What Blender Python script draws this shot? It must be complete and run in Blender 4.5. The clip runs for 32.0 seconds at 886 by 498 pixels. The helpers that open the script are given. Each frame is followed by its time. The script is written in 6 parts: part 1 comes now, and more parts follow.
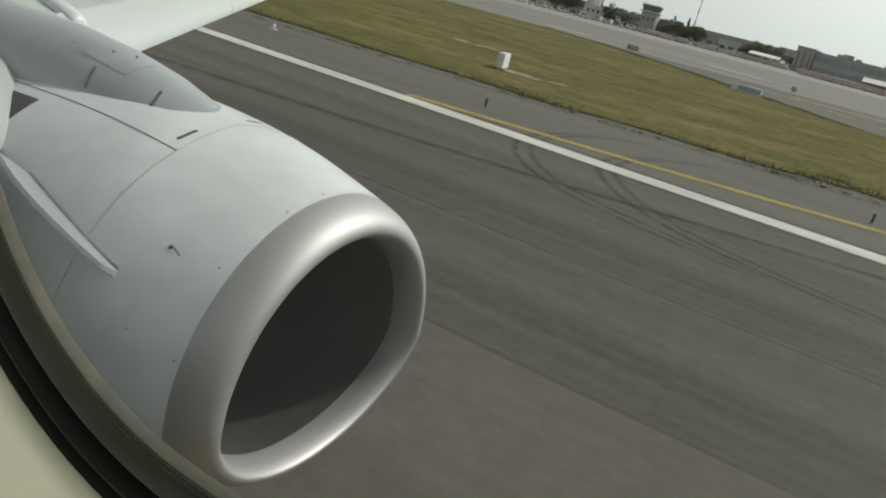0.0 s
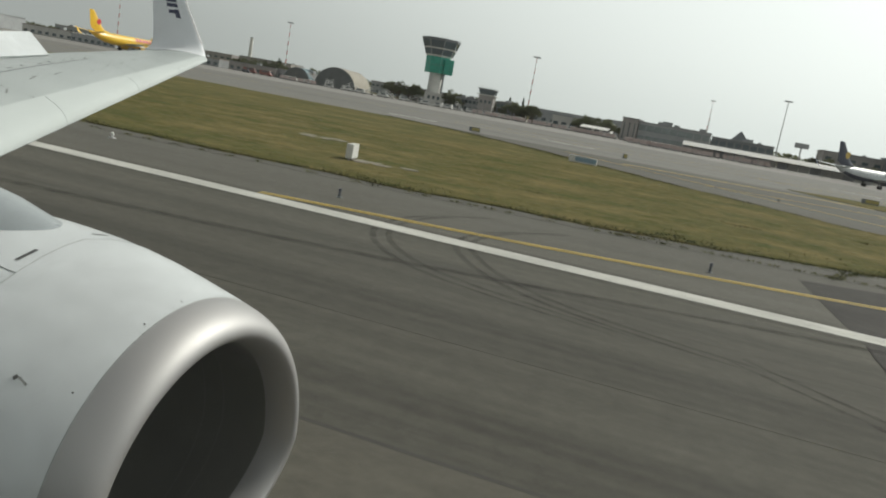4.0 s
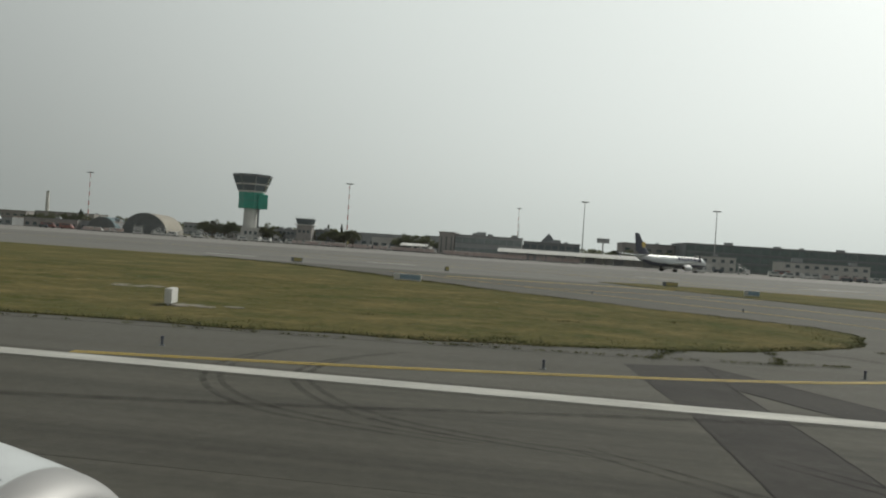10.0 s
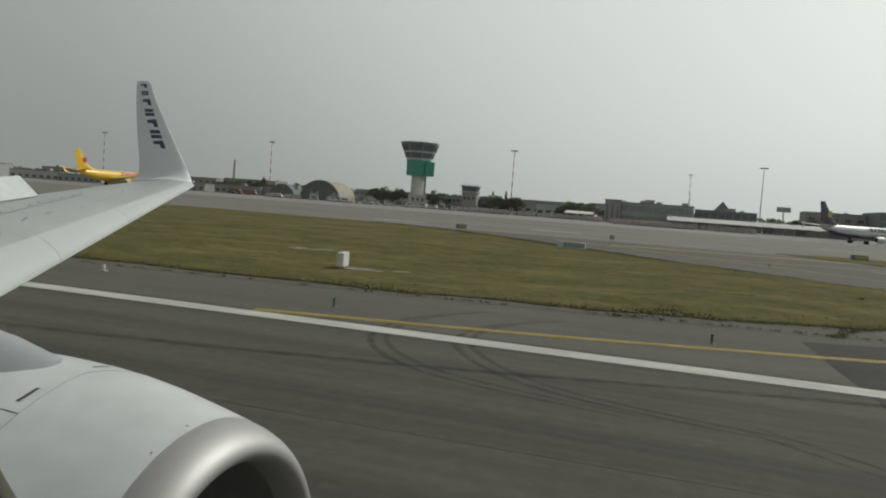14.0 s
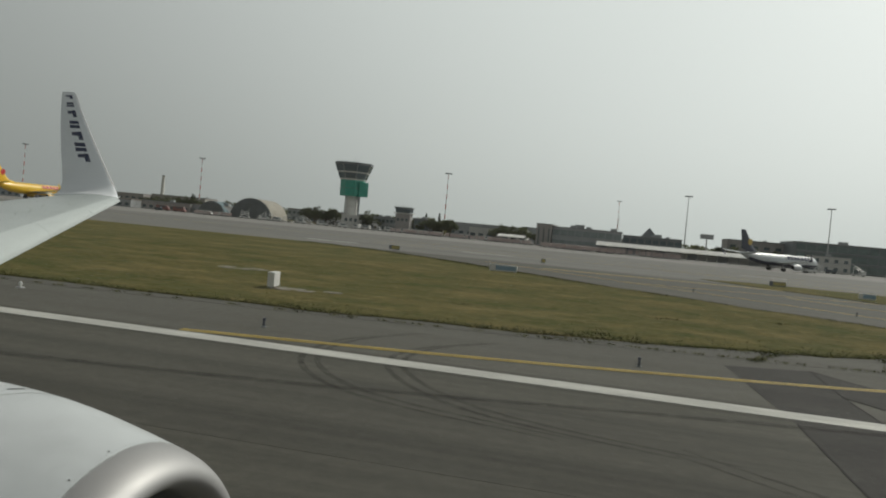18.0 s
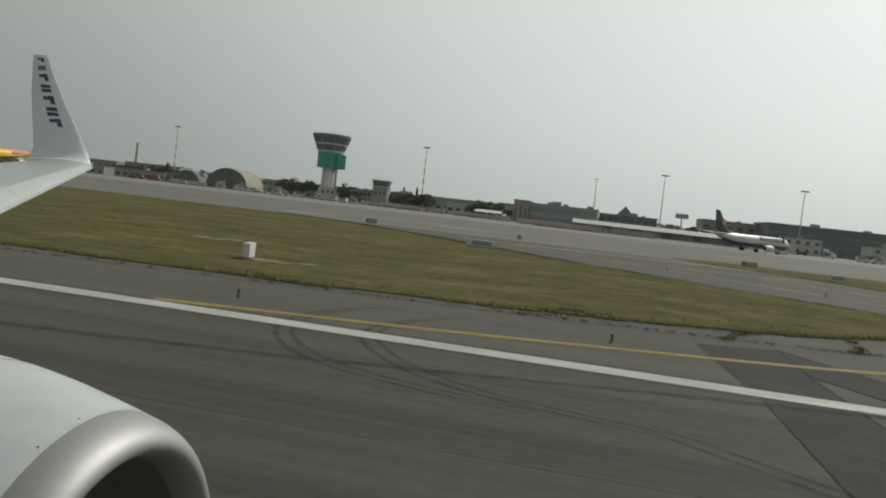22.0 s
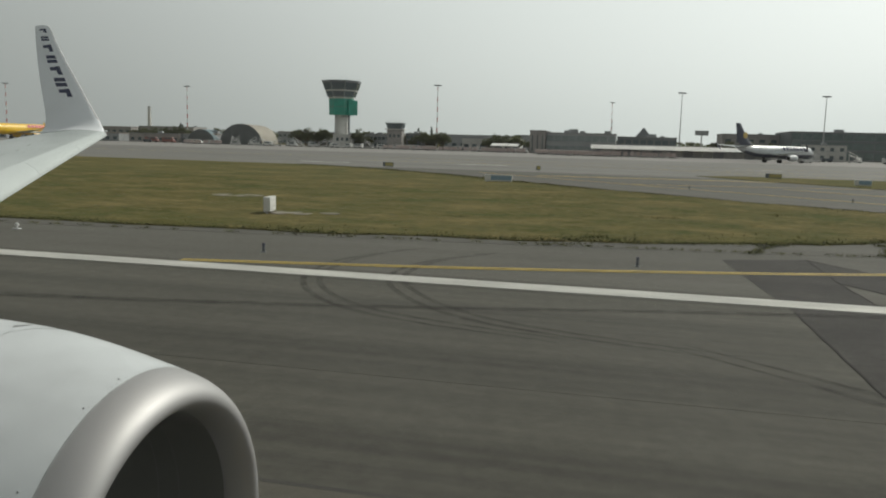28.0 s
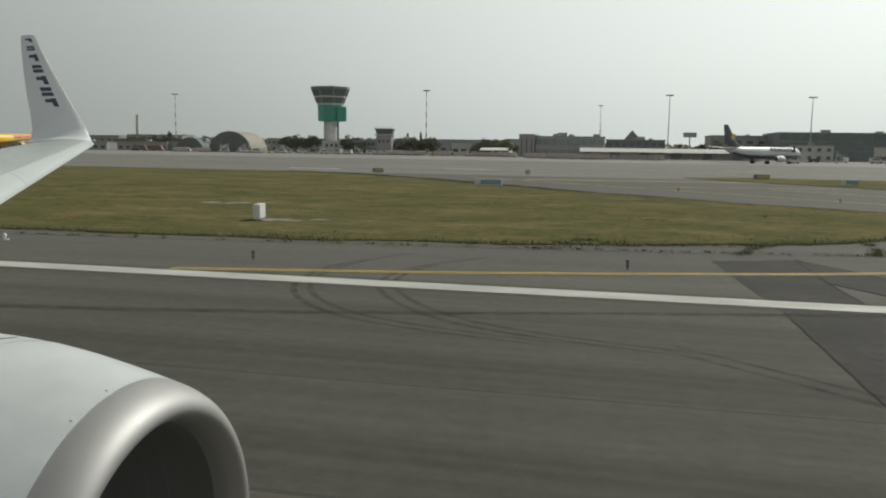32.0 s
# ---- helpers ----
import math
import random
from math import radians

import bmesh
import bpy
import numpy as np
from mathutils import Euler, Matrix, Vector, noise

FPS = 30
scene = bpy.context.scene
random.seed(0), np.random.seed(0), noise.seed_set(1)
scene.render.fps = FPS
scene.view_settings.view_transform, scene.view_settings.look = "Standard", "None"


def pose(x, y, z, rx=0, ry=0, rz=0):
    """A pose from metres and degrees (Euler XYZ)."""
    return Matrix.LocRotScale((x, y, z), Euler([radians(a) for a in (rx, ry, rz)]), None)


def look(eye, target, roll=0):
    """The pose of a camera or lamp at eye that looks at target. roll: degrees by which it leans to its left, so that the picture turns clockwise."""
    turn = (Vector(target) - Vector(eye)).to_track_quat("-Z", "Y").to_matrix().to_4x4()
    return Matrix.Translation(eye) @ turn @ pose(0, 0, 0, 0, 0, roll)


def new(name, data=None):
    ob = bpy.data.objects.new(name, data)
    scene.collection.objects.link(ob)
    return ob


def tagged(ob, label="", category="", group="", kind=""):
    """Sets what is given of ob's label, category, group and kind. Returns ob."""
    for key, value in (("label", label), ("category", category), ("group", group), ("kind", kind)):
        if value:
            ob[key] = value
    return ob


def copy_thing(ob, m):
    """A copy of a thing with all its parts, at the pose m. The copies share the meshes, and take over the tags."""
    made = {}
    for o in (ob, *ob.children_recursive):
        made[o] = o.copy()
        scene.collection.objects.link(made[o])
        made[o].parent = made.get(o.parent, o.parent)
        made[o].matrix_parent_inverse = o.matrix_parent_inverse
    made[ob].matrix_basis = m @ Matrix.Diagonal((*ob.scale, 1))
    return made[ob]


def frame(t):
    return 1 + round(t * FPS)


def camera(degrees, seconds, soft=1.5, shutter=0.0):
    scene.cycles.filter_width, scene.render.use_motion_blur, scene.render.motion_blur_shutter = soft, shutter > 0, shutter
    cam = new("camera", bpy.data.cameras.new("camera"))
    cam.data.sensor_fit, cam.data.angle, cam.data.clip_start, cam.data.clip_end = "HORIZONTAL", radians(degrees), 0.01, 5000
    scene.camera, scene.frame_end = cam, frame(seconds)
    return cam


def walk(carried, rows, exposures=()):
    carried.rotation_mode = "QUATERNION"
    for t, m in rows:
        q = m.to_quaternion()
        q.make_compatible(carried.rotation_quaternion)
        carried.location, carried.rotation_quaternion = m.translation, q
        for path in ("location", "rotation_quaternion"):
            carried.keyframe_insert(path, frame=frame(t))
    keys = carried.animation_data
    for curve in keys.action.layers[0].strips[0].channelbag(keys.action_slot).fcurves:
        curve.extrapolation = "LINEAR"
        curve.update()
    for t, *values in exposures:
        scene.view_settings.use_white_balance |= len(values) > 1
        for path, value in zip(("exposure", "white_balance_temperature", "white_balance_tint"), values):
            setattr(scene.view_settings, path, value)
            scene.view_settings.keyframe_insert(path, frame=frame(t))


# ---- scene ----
# how far along the runway the aircraft stands
AHEAD = 10.0
cam = camera(58.44, 32.0, soft=2.0)
PATH = [
    (0.0, 0.0009, 1.8051, 3.6980, 70.848, -13.353, 31.013),
    (0.5, -0.0015, 1.8073, 3.6929, 71.734, -16.411, 30.854),
    (1.0, -0.0139, 1.8095, 3.6808, 75.140, -14.278, 30.445),
    (1.5, -0.0238, 1.8089, 3.6775, 75.361, -15.007, 30.520),
    (2.0, -0.0292, 1.8053, 3.6722, 76.233, -13.926, 28.635),
    (2.5, -0.0263, 1.7994, 3.6798, 76.196, -12.991, 28.142),
    (3.0, -0.0143, 1.7926, 3.6963, 75.770, -12.806, 25.800),
    (3.5, -0.0002, 1.7889, 3.7058, 77.786, -13.252, 23.941),
    (4.0, 0.0019, 1.7872, 3.7063, 79.362, -9.877, 19.742),
    (4.5, 0.0019, 1.7832, 3.7023, 82.042, -9.097, 14.942),
    (7.0, 0.0008, 1.7769, 3.6663, 83.867, -4.787, 9.867),
    (8.0, -0.0045, 1.7776, 3.6684, 85.249, -3.588, 9.794),
    (9.0, -0.0338, 1.7787, 3.6827, 88.284, -4.294, 7.209),
    (10.0, -0.0588, 1.7770, 3.6697, 89.811, -3.743, 6.743),
    (11.0, -0.0271, 1.7761, 3.6597, 88.228, -0.824, 5.361),
    (12.0, -0.0230, 1.7715, 3.6760, 89.335, -1.446, 9.958),
    (12.5, 0.0000, 1.7629, 3.6951, 88.489, -3.228, 12.440),
    (13.0, -0.0029, 1.7543, 3.6982, 87.402, -2.921, 17.252),
    (13.5, 0.0013, 1.7503, 3.6984, 86.702, -4.131, 18.639),
    (15.5, -0.0075, 1.7711, 3.7069, 86.483, -4.509, 17.305),
    (16.0, -0.0303, 1.7760, 3.6961, 87.544, -3.969, 14.881),
    (16.5, -0.0277, 1.7753, 3.6891, 89.389, -2.805, 13.568),
    (17.0, -0.0261, 1.7737, 3.6832, 88.294, -5.300, 12.734),
    (17.5, -0.0273, 1.7723, 3.6886, 88.857, -6.126, 13.952),
    (18.0, -0.0285, 1.7730, 3.6960, 88.570, -5.223, 13.770),
    (18.5, -0.0247, 1.7741, 3.6978, 88.791, -6.028, 14.149),
    (19.0, -0.0218, 1.7732, 3.6957, 88.502, -4.634, 13.959),
    (19.5, -0.0207, 1.7736, 3.6947, 89.476, -6.196, 13.535),
    (20.0, -0.0226, 1.7720, 3.6897, 88.451, -5.917, 13.582),
    (20.5, -0.0255, 1.7714, 3.6847, 88.485, -6.579, 14.079),
    (21.0, -0.0334, 1.7709, 3.6869, 89.591, -7.566, 11.803),
    (21.5, -0.0315, 1.7719, 3.6869, 86.076, -7.387, 13.980),
    (22.0, -0.0225, 1.7739, 3.6898, 86.890, -6.399, 12.127),
    (22.5, -0.0128, 1.7730, 3.6873, 86.651, -6.647, 10.656),
    (23.0, -0.0070, 1.7701, 3.6837, 85.661, -5.845, 11.034),
    (23.5, -0.0012, 1.7717, 3.6867, 84.738, -6.698, 11.311),
    (24.0, 0.0006, 1.7733, 3.6958, 81.695, -6.992, 10.327),
    (24.5, -0.0070, 1.7765, 3.7000, 84.300, -4.470, 10.150),
    (25.0, -0.0100, 1.7760, 3.7020, 81.640, -5.640, 7.760),
    (27.5, 0.0057, 1.7583, 3.6865, 83.177, -1.822, 12.757),
    (28.0, 0.0069, 1.7581, 3.6854, 82.373, -1.503, 13.266),
    (28.5, 0.0040, 1.7581, 3.6864, 82.550, -1.811, 13.347),
    (29.0, 0.0032, 1.7582, 3.6884, 82.067, -2.219, 14.197),
    (29.5, 0.0096, 1.7597, 3.6920, 83.221, -2.168, 13.867),
    (30.0, 0.0170, 1.7612, 3.6945, 82.854, -1.257, 13.497),
    (30.5, 0.0181, 1.7618, 3.6948, 82.868, -0.895, 13.234),
    (31.0, 0.0171, 1.7625, 3.6940, 84.031, -1.273, 13.541),
    (31.5, 0.0173, 1.7613, 3.6928, 84.858, -1.166, 13.100),
    (32.0, 0.0214, 1.7602, 3.6926, 82.734, -0.819, 12.509),
]
EXPOSURES = [(0.0, 0.42), (2.0, 0.38), (4.0, 0.36), (7.0, 0.12), (8.0, 0.10), (9.0, -0.07), (10.0, -0.05), (11.0, -0.14), (13.0, -0.12), (16.0, 0.0), (17.0, -0.12), (18.0, -0.13), (21.0, -0.12), (24.0, 0.06), (28.0, 0.12), (30.0, 0.15), (32.0, 0.16)]
walk(cam, [(t, pose(AHEAD + x, *r)) for t, x, *r in PATH], EXPOSURES)

# ---- world and light: a bright, hazy summer sky ----
SUN_UP, SUN_ROUND = 42.0, 41.0
world = bpy.data.worlds.new("hazy_sky")
scene.world = world
world.use_nodes = True
_nt = world.node_tree
_sky = _nt.nodes.new("ShaderNodeTexSky")
_sky.sky_type = "NISHITA"
_sky.sun_disc = False
_sky.sun_elevation = radians(SUN_UP)
_sky.sun_rotation = radians(SUN_ROUND)
_sky.air_density, _sky.dust_density, _sky.ozone_density = 1.0, 8.0, 1.0
_hs = _nt.nodes.new("ShaderNodeHueSaturation")
_hs.inputs["Saturation"].default_value = 0.18
_nt.links.new(_sky.outputs[0], _hs.inputs["Color"])
_tc = _nt.nodes.new("ShaderNodeTexCoord")
_dot = _nt.nodes.new("ShaderNodeVectorMath")
_dot.operation = "DOT_PRODUCT"
_u, _r = radians(SUN_UP), radians(SUN_ROUND)
SUN_WAY = Vector((math.sin(_r) * math.cos(_u), math.cos(_r) * math.cos(_u), math.sin(_u)))
_dot.inputs[1].default_value = SUN_WAY
_nt.links.new(_tc.outputs["Generated"], _dot.inputs[0])
# bright milky haze, brighter towards the sun
_ramp = _nt.nodes.new("ShaderNodeMapRange")
_ramp.interpolation_type = "SMOOTHSTEP"
_ramp.inputs["From Min"].default_value, _ramp.inputs["From Max"].default_value = 0.02, 0.92
_ramp.inputs["To Min"].default_value, _ramp.inputs["To Max"].default_value = 0.40, 1.0
_nt.links.new(_dot.outputs["Value"], _ramp.inputs["Value"])
_milk = _nt.nodes.new("ShaderNodeVectorMath")
_milk.operation = "SCALE"
_milk.inputs[0].default_value = (7.6, 8.15, 7.8)
# the haze thins out overhead
_sep = _nt.nodes.new("ShaderNodeSeparateXYZ")
_nt.links.new(_tc.outputs["Generated"], _sep.inputs[0])
_thin = _nt.nodes.new("ShaderNodeMapRange")
_thin.interpolation_type = "SMOOTHSTEP"
_thin.inputs["From Min"].default_value, _thin.inputs["From Max"].default_value = 0.38, 0.85
_thin.inputs["To Min"].default_value, _thin.inputs["To Max"].default_value = 1.0, 0.22
_nt.links.new(_sep.outputs["Z"], _thin.inputs["Value"])
_both = _nt.nodes.new("ShaderNodeMath")
_both.operation = "MULTIPLY"
_nt.links.new(_ramp.outputs[0], _both.inputs[0])
_nt.links.new(_thin.outputs[0], _both.inputs[1])
_nt.links.new(_both.outputs[0], _milk.inputs["Scale"])
_haze = _nt.nodes.new("ShaderNodeMix")
_haze.data_type = "RGBA"
_haze.inputs["Factor"].default_value = 0.8
_nt.links.new(_hs.outputs[0], _haze.inputs["A"])
_nt.links.new(_milk.outputs[0], _haze.inputs["B"])
_nt.links.new(_haze.outputs["Result"], _nt.nodes["Background"].inputs["Color"])
_nt.nodes["Background"].inputs["Strength"].default_value = 0.113

sun = new("sun", bpy.data.lights.new("sun", "SUN"))
sun.data.energy = 2.2
sun.data.angle = radians(4)
sun.data.color = (1.0, 0.97, 0.87)
sun.matrix_basis = look(SUN_WAY * 100, (0, 0, 0))

# ---- helpers of this scene ----
def part(name, bm, material, parent=None, label=""):
    """Link a bmesh as one mesh object under a thing or a part."""
    me = bpy.data.meshes.new(name)
    bmesh.ops.recalc_face_normals(bm, faces=bm.faces)
    bm.to_mesh(me)
    bm.free()
    if material is not None:
        me.materials.append(material)
    ob = new(name, me)
    if parent is not None:
        ob.parent = parent
    if label:
        ob["label"] = label
    return ob


def thing(name, label, category, at=(0, 0, 0), turn=0.0, group="", kind=""):
    ob = new(name)
    ob.matrix_basis = pose(at[0], at[1], at[2], 0, 0, turn)
    return tagged(ob, label, category, group, kind)


def smooth(ob, angle=40):
    me = ob.data
    me.polygons.foreach_set("use_smooth", [True] * len(me.polygons))
    lim = math.cos(radians(angle))
    bm = bmesh.new()
    bm.from_mesh(me)
    for e in bm.edges:
        if len(e.link_faces) == 2 and e.link_faces[0].normal.dot(e.link_faces[1].normal) < lim:
            e.smooth = False
    bm.to_mesh(me)
    bm.free()
    return ob


def box(bm, cx, cy, cz, sx, sy, sz, turn=0.0, tilt=0.0, bevel=0.0):
    r = bmesh.ops.create_cube(bm, size=1.0)
    m = pose(cx, cy, cz, tilt, 0, turn) @ Matrix.Diagonal((sx, sy, sz, 1))
    bmesh.ops.transform(bm, matrix=m, verts=r["verts"])
    if bevel > 0:
        es = list({e for v in r["verts"] for e in v.link_edges})
        bmesh.ops.bevel(bm, geom=es, offset=bevel, segments=2, affect="EDGES")
    return bm


def tube(bm, p, q, r0, r1=None, n=10):
    """A tapered round bar from p to q."""
    p, q = Vector(p), Vector(q)
    d = q - p
    r = bmesh.ops.create_cone(bm, cap_ends=True, segments=n, radius1=r0, radius2=r0 if r1 is None else r1, depth=d.length)
    m = Matrix.Translation((p + q) / 2) @ d.to_track_quat("Z", "Y").to_matrix().to_4x4()
    bmesh.ops.transform(bm, matrix=m, verts=r["verts"])
    return bm


def loft(bm, rings, cap=True, closed=True):
    """Skin through rings of equally many points."""
    vs = [[bm.verts.new(p) for p in ring] for ring in rings]
    n = len(vs[0])
    for a, b in zip(vs, vs[1:]):
        for i in range(n if closed else n - 1):
            j = (i + 1) % n
            bm.faces.new((a[i], a[j], b[j], b[i]))
    if cap:
        bm.faces.new(vs[0])
        bm.faces.new(vs[-1][::-1])
    return bm


def plate(bm, pts, z0, z1):
    """An upright-sided slab over a polygon in plan."""
    lo = [bm.verts.new((x, y, z0)) for x, y in pts]
    hi = [bm.verts.new((x, y, z1)) for x, y in pts]
    bm.faces.new(hi)
    n = len(pts)
    for i in range(n):
        bm.faces.new((lo[i], lo[(i + 1) % n], hi[(i + 1) % n], hi[i]))
    return bm


def ribbon(bm, pts, width, z0, z1):
    """A strip of paint along a line in plan."""
    ps = [Vector((x, y)) for x, y in pts]
    a, b = [], []
    for i, p in enumerate(ps):
        d = (ps[min(i + 1, len(ps) - 1)] - ps[max(i - 1, 0)]).normalized()
        nrm = Vector((-d.y, d.x)) * width / 2
        a.append(p + nrm)
        b.append(p - nrm)
    for i in range(len(ps) - 1):
        q = [a[i], a[i + 1], b[i + 1], b[i]]
        plate(bm, [(v.x, v.y) for v in q], z0, z1)
    return bm


# ---- materials ----
def material(name, colour, rough=0.6, metal=0.0, spots=0.25, scale=3.0, fine=40.0, bump=0.02, stretch=(1, 1, 1), second=None, coat=0.0, island=0.0, spec=0.5, mottle=0.0):
    """A surface with variation at two scales, in metres."""
    m = bpy.data.materials.new(name)
    m.use_nodes = True
    nt = m.node_tree
    nd, lk = nt.nodes, nt.links
    bs = nd["Principled BSDF"]
    tc = nd.new("ShaderNodeTexCoord")
    mp = nd.new("ShaderNodeMapping")
    mp.inputs["Scale"].default_value = stretch
    lk.new(tc.outputs["Object"], mp.inputs["Vector"])
    big = nd.new("ShaderNodeTexNoise")
    big.inputs["Scale"].default_value = scale
    big.inputs["Detail"].default_value = 5
    lk.new(mp.outputs[0], big.inputs["Vector"])
    small = nd.new("ShaderNodeTexNoise")
    small.inputs["Scale"].default_value = fine
    small.inputs["Detail"].default_value = 4
    lk.new(mp.outputs[0], small.inputs["Vector"])
    ramp = nd.new("ShaderNodeMapRange")
    ramp.inputs["From Min"].default_value, ramp.inputs["From Max"].default_value = 0.3, 0.7
    lk.new(big.outputs["Fac"], ramp.inputs["Value"])
    mix = nd.new("ShaderNodeMix")
    mix.data_type = "RGBA"
    c2 = second or tuple(c * (1 - spots) for c in colour)
    mix.inputs["A"].default_value = (*colour, 1)
    mix.inputs["B"].default_value = (*c2, 1)
    lk.new(ramp.outputs[0], mix.inputs["Factor"])
    gr = nd.new("ShaderNodeMapRange")
    gr.inputs["From Min"].default_value, gr.inputs["From Max"].default_value = 0.25, 0.75
    gr.inputs["To Min"].default_value, gr.inputs["To Max"].default_value = 1 - spots * 0.6, 1 + spots * 0.4
    lk.new(small.outputs["Fac"], gr.inputs["Value"])
    val = gr.outputs[0]
    if island:
        inf = nd.new("ShaderNodeObjectInfo")
        ir = nd.new("ShaderNodeMapRange")
        ir.inputs["To Min"].default_value, ir.inputs["To Max"].default_value = 1 - island, 1 + island
        lk.new(inf.outputs["Random"], ir.inputs["Value"])
        mu = nd.new("ShaderNodeMath")
        mu.operation = "MULTIPLY"
        lk.new(val, mu.inputs[0])
        lk.new(ir.outputs[0], mu.inputs[1])
        val = mu.outputs[0]
    if mottle:
        iso = nd.new("ShaderNodeTexNoise")
        iso.inputs["Scale"].default_value = 2.6
        iso.inputs["Detail"].default_value = 9
        iso.inputs["Roughness"].default_value = 0.78
        lk.new(tc.outputs["Object"], iso.inputs["Vector"])
        mr = nd.new("ShaderNodeMapRange")
        mr.inputs["From Min"].default_value, mr.inputs["From Max"].default_value = 0.3, 0.7
        mr.inputs["To Min"].default_value, mr.inputs["To Max"].default_value = 1 - mottle, 1 + mottle
        lk.new(iso.outputs["Fac"], mr.inputs["Value"])
        mm = nd.new("ShaderNodeMath")
        mm.operation = "MULTIPLY"
        lk.new(val, mm.inputs[0])
        lk.new(mr.outputs[0], mm.inputs[1])
        val = mm.outputs[0]
    mul = nd.new("ShaderNodeVectorMath")
    mul.operation = "SCALE"
    lk.new(mix.outputs["Result"], mul.inputs[0])
    lk.new(val, mul.inputs["Scale"])
    lk.new(mul.outputs[0], bs.inputs["Base Color"])
    rr = nd.new("ShaderNodeMapRange")
    rr.inputs["To Min"].default_value, rr.inputs["To Max"].default_value = max(rough - 0.1, 0.03), min(rough + 0.1, 1)
    lk.new(small.outputs["Fac"], rr.inputs["Value"])
    lk.new(rr.outputs[0], bs.inputs["Roughness"])
    bs.inputs["Specular IOR Level"].default_value = spec
    bs.inputs["Metallic"].default_value = metal
    bs.inputs["Coat Weight"].default_value = coat
    bs.inputs["Coat Roughness"].default_value = 0.15
    if bump > 0:
        bp = nd.new("ShaderNodeBump")
        bp.inputs["Strength"].default_value = 0.5
        bp.inputs["Distance"].default_value = bump
        lk.new(small.outputs["Fac"], bp.inputs["Height"])
        lk.new(bp.outputs[0], bs.inputs["Normal"])
    return m


def dusty_pane(name, film):
    """Clear acrylic with a thin film of dust and fine scratches that scatters daylight."""
    m = bpy.data.materials.new(name)
    m.use_nodes = True
    nt = m.node_tree
    nt.nodes.remove(nt.nodes["Principled BSDF"])
    a, b, c = nt.nodes.new("ShaderNodeBsdfTransparent"), nt.nodes.new("ShaderNodeBsdfTranslucent"), nt.nodes.new("ShaderNodeMixShader")
    a.inputs["Color"].default_value = (0.992, 0.996, 0.992, 1)
    b.inputs["Color"].default_value = (0.86, 0.88, 0.86, 1)
    tc, n = nt.nodes.new("ShaderNodeTexCoord"), nt.nodes.new("ShaderNodeTexNoise")
    n.inputs["Scale"].default_value, n.inputs["Detail"].default_value = 22.0, 3
    nt.links.new(tc.outputs["Object"], n.inputs["Vector"])
    r = nt.nodes.new("ShaderNodeMapRange")
    r.inputs["From Min"].default_value, r.inputs["From Max"].default_value = 0.3, 0.7
    r.inputs["To Min"].default_value, r.inputs["To Max"].default_value = film * 0.7, film * 1.3
    nt.links.new(n.outputs["Fac"], r.inputs["Value"])
    nt.links.new(r.outputs[0], c.inputs[0])
    nt.links.new(a.outputs[0], c.inputs[1])
    nt.links.new(b.outputs[0], c.inputs[2])
    nt.links.new(c.outputs[0], nt.nodes["Material Output"].inputs["Surface"])
    return m


def turf(name):
    """Half-dry mown grass: green and straw patches of several sizes, streaked by mowing."""
    m = material(name, (0.108, 0.093, 0.032), 0.95, 0, 0.28, 0.10, 7.0, 0.05, (0.6, 1.0, 1.0), (0.052, 0.062, 0.017), 0, 0, 0.03, 0.34)
    nt = m.node_tree
    nd, lk = nt.nodes, nt.links
    bs = nd["Principled BSDF"]
    base = bs.inputs["Base Color"].links[0].from_socket
    tc = nd.new("ShaderNodeTexCoord")
    for k, (sc, stretch, lo, hi, tint, amount) in enumerate((
        (0.10, (0.5, 1, 1), 0.46, 0.62, (0.180, 0.134, 0.058), 0.48),
        (0.30, (0.7, 1, 1), 0.50, 0.66, (0.220, 0.165, 0.075), 0.45),
        (0.22, (0.7, 1, 1), 0.50, 0.64, (0.046, 0.062, 0.016), 0.60),
        (0.9, (0.8, 1, 1), 0.52, 0.68, (0.050, 0.060, 0.018), 0.50),
        (2.6, (1, 1, 1), 0.52, 0.70, (0.19, 0.145, 0.07), 0.40),
        (3.9, (1, 1, 1), 0.54, 0.70, (0.040, 0.045, 0.015), 0.40),
    )):
        mp, n, r, mix = nd.new("ShaderNodeMapping"), nd.new("ShaderNodeTexNoise"), nd.new("ShaderNodeMapRange"), nd.new("ShaderNodeMix")
        mp.inputs["Scale"].default_value = stretch
        mp.inputs["Location"].default_value = (7.3 * k, 3.1 * k, 0)
        n.inputs["Scale"].default_value, n.inputs["Detail"].default_value, n.inputs["Roughness"].default_value = sc, 6, 0.62
        r.inputs["From Min"].default_value, r.inputs["From Max"].default_value = lo, hi
        r.inputs["To Max"].default_value = amount
        mix.data_type = "RGBA"
        mix.inputs["B"].default_value = (*tint, 1)
        lk.new(tc.outputs["Object"], mp.inputs["Vector"])
        lk.new(mp.outputs[0], n.inputs["Vector"])
        lk.new(n.outputs["Fac"], r.inputs["Value"])
        lk.new(r.outputs[0], mix.inputs["Factor"])
        lk.new(base, mix.inputs["A"])
        base = mix.outputs["Result"]
    lk.new(base, bs.inputs["Base Color"])
    return m


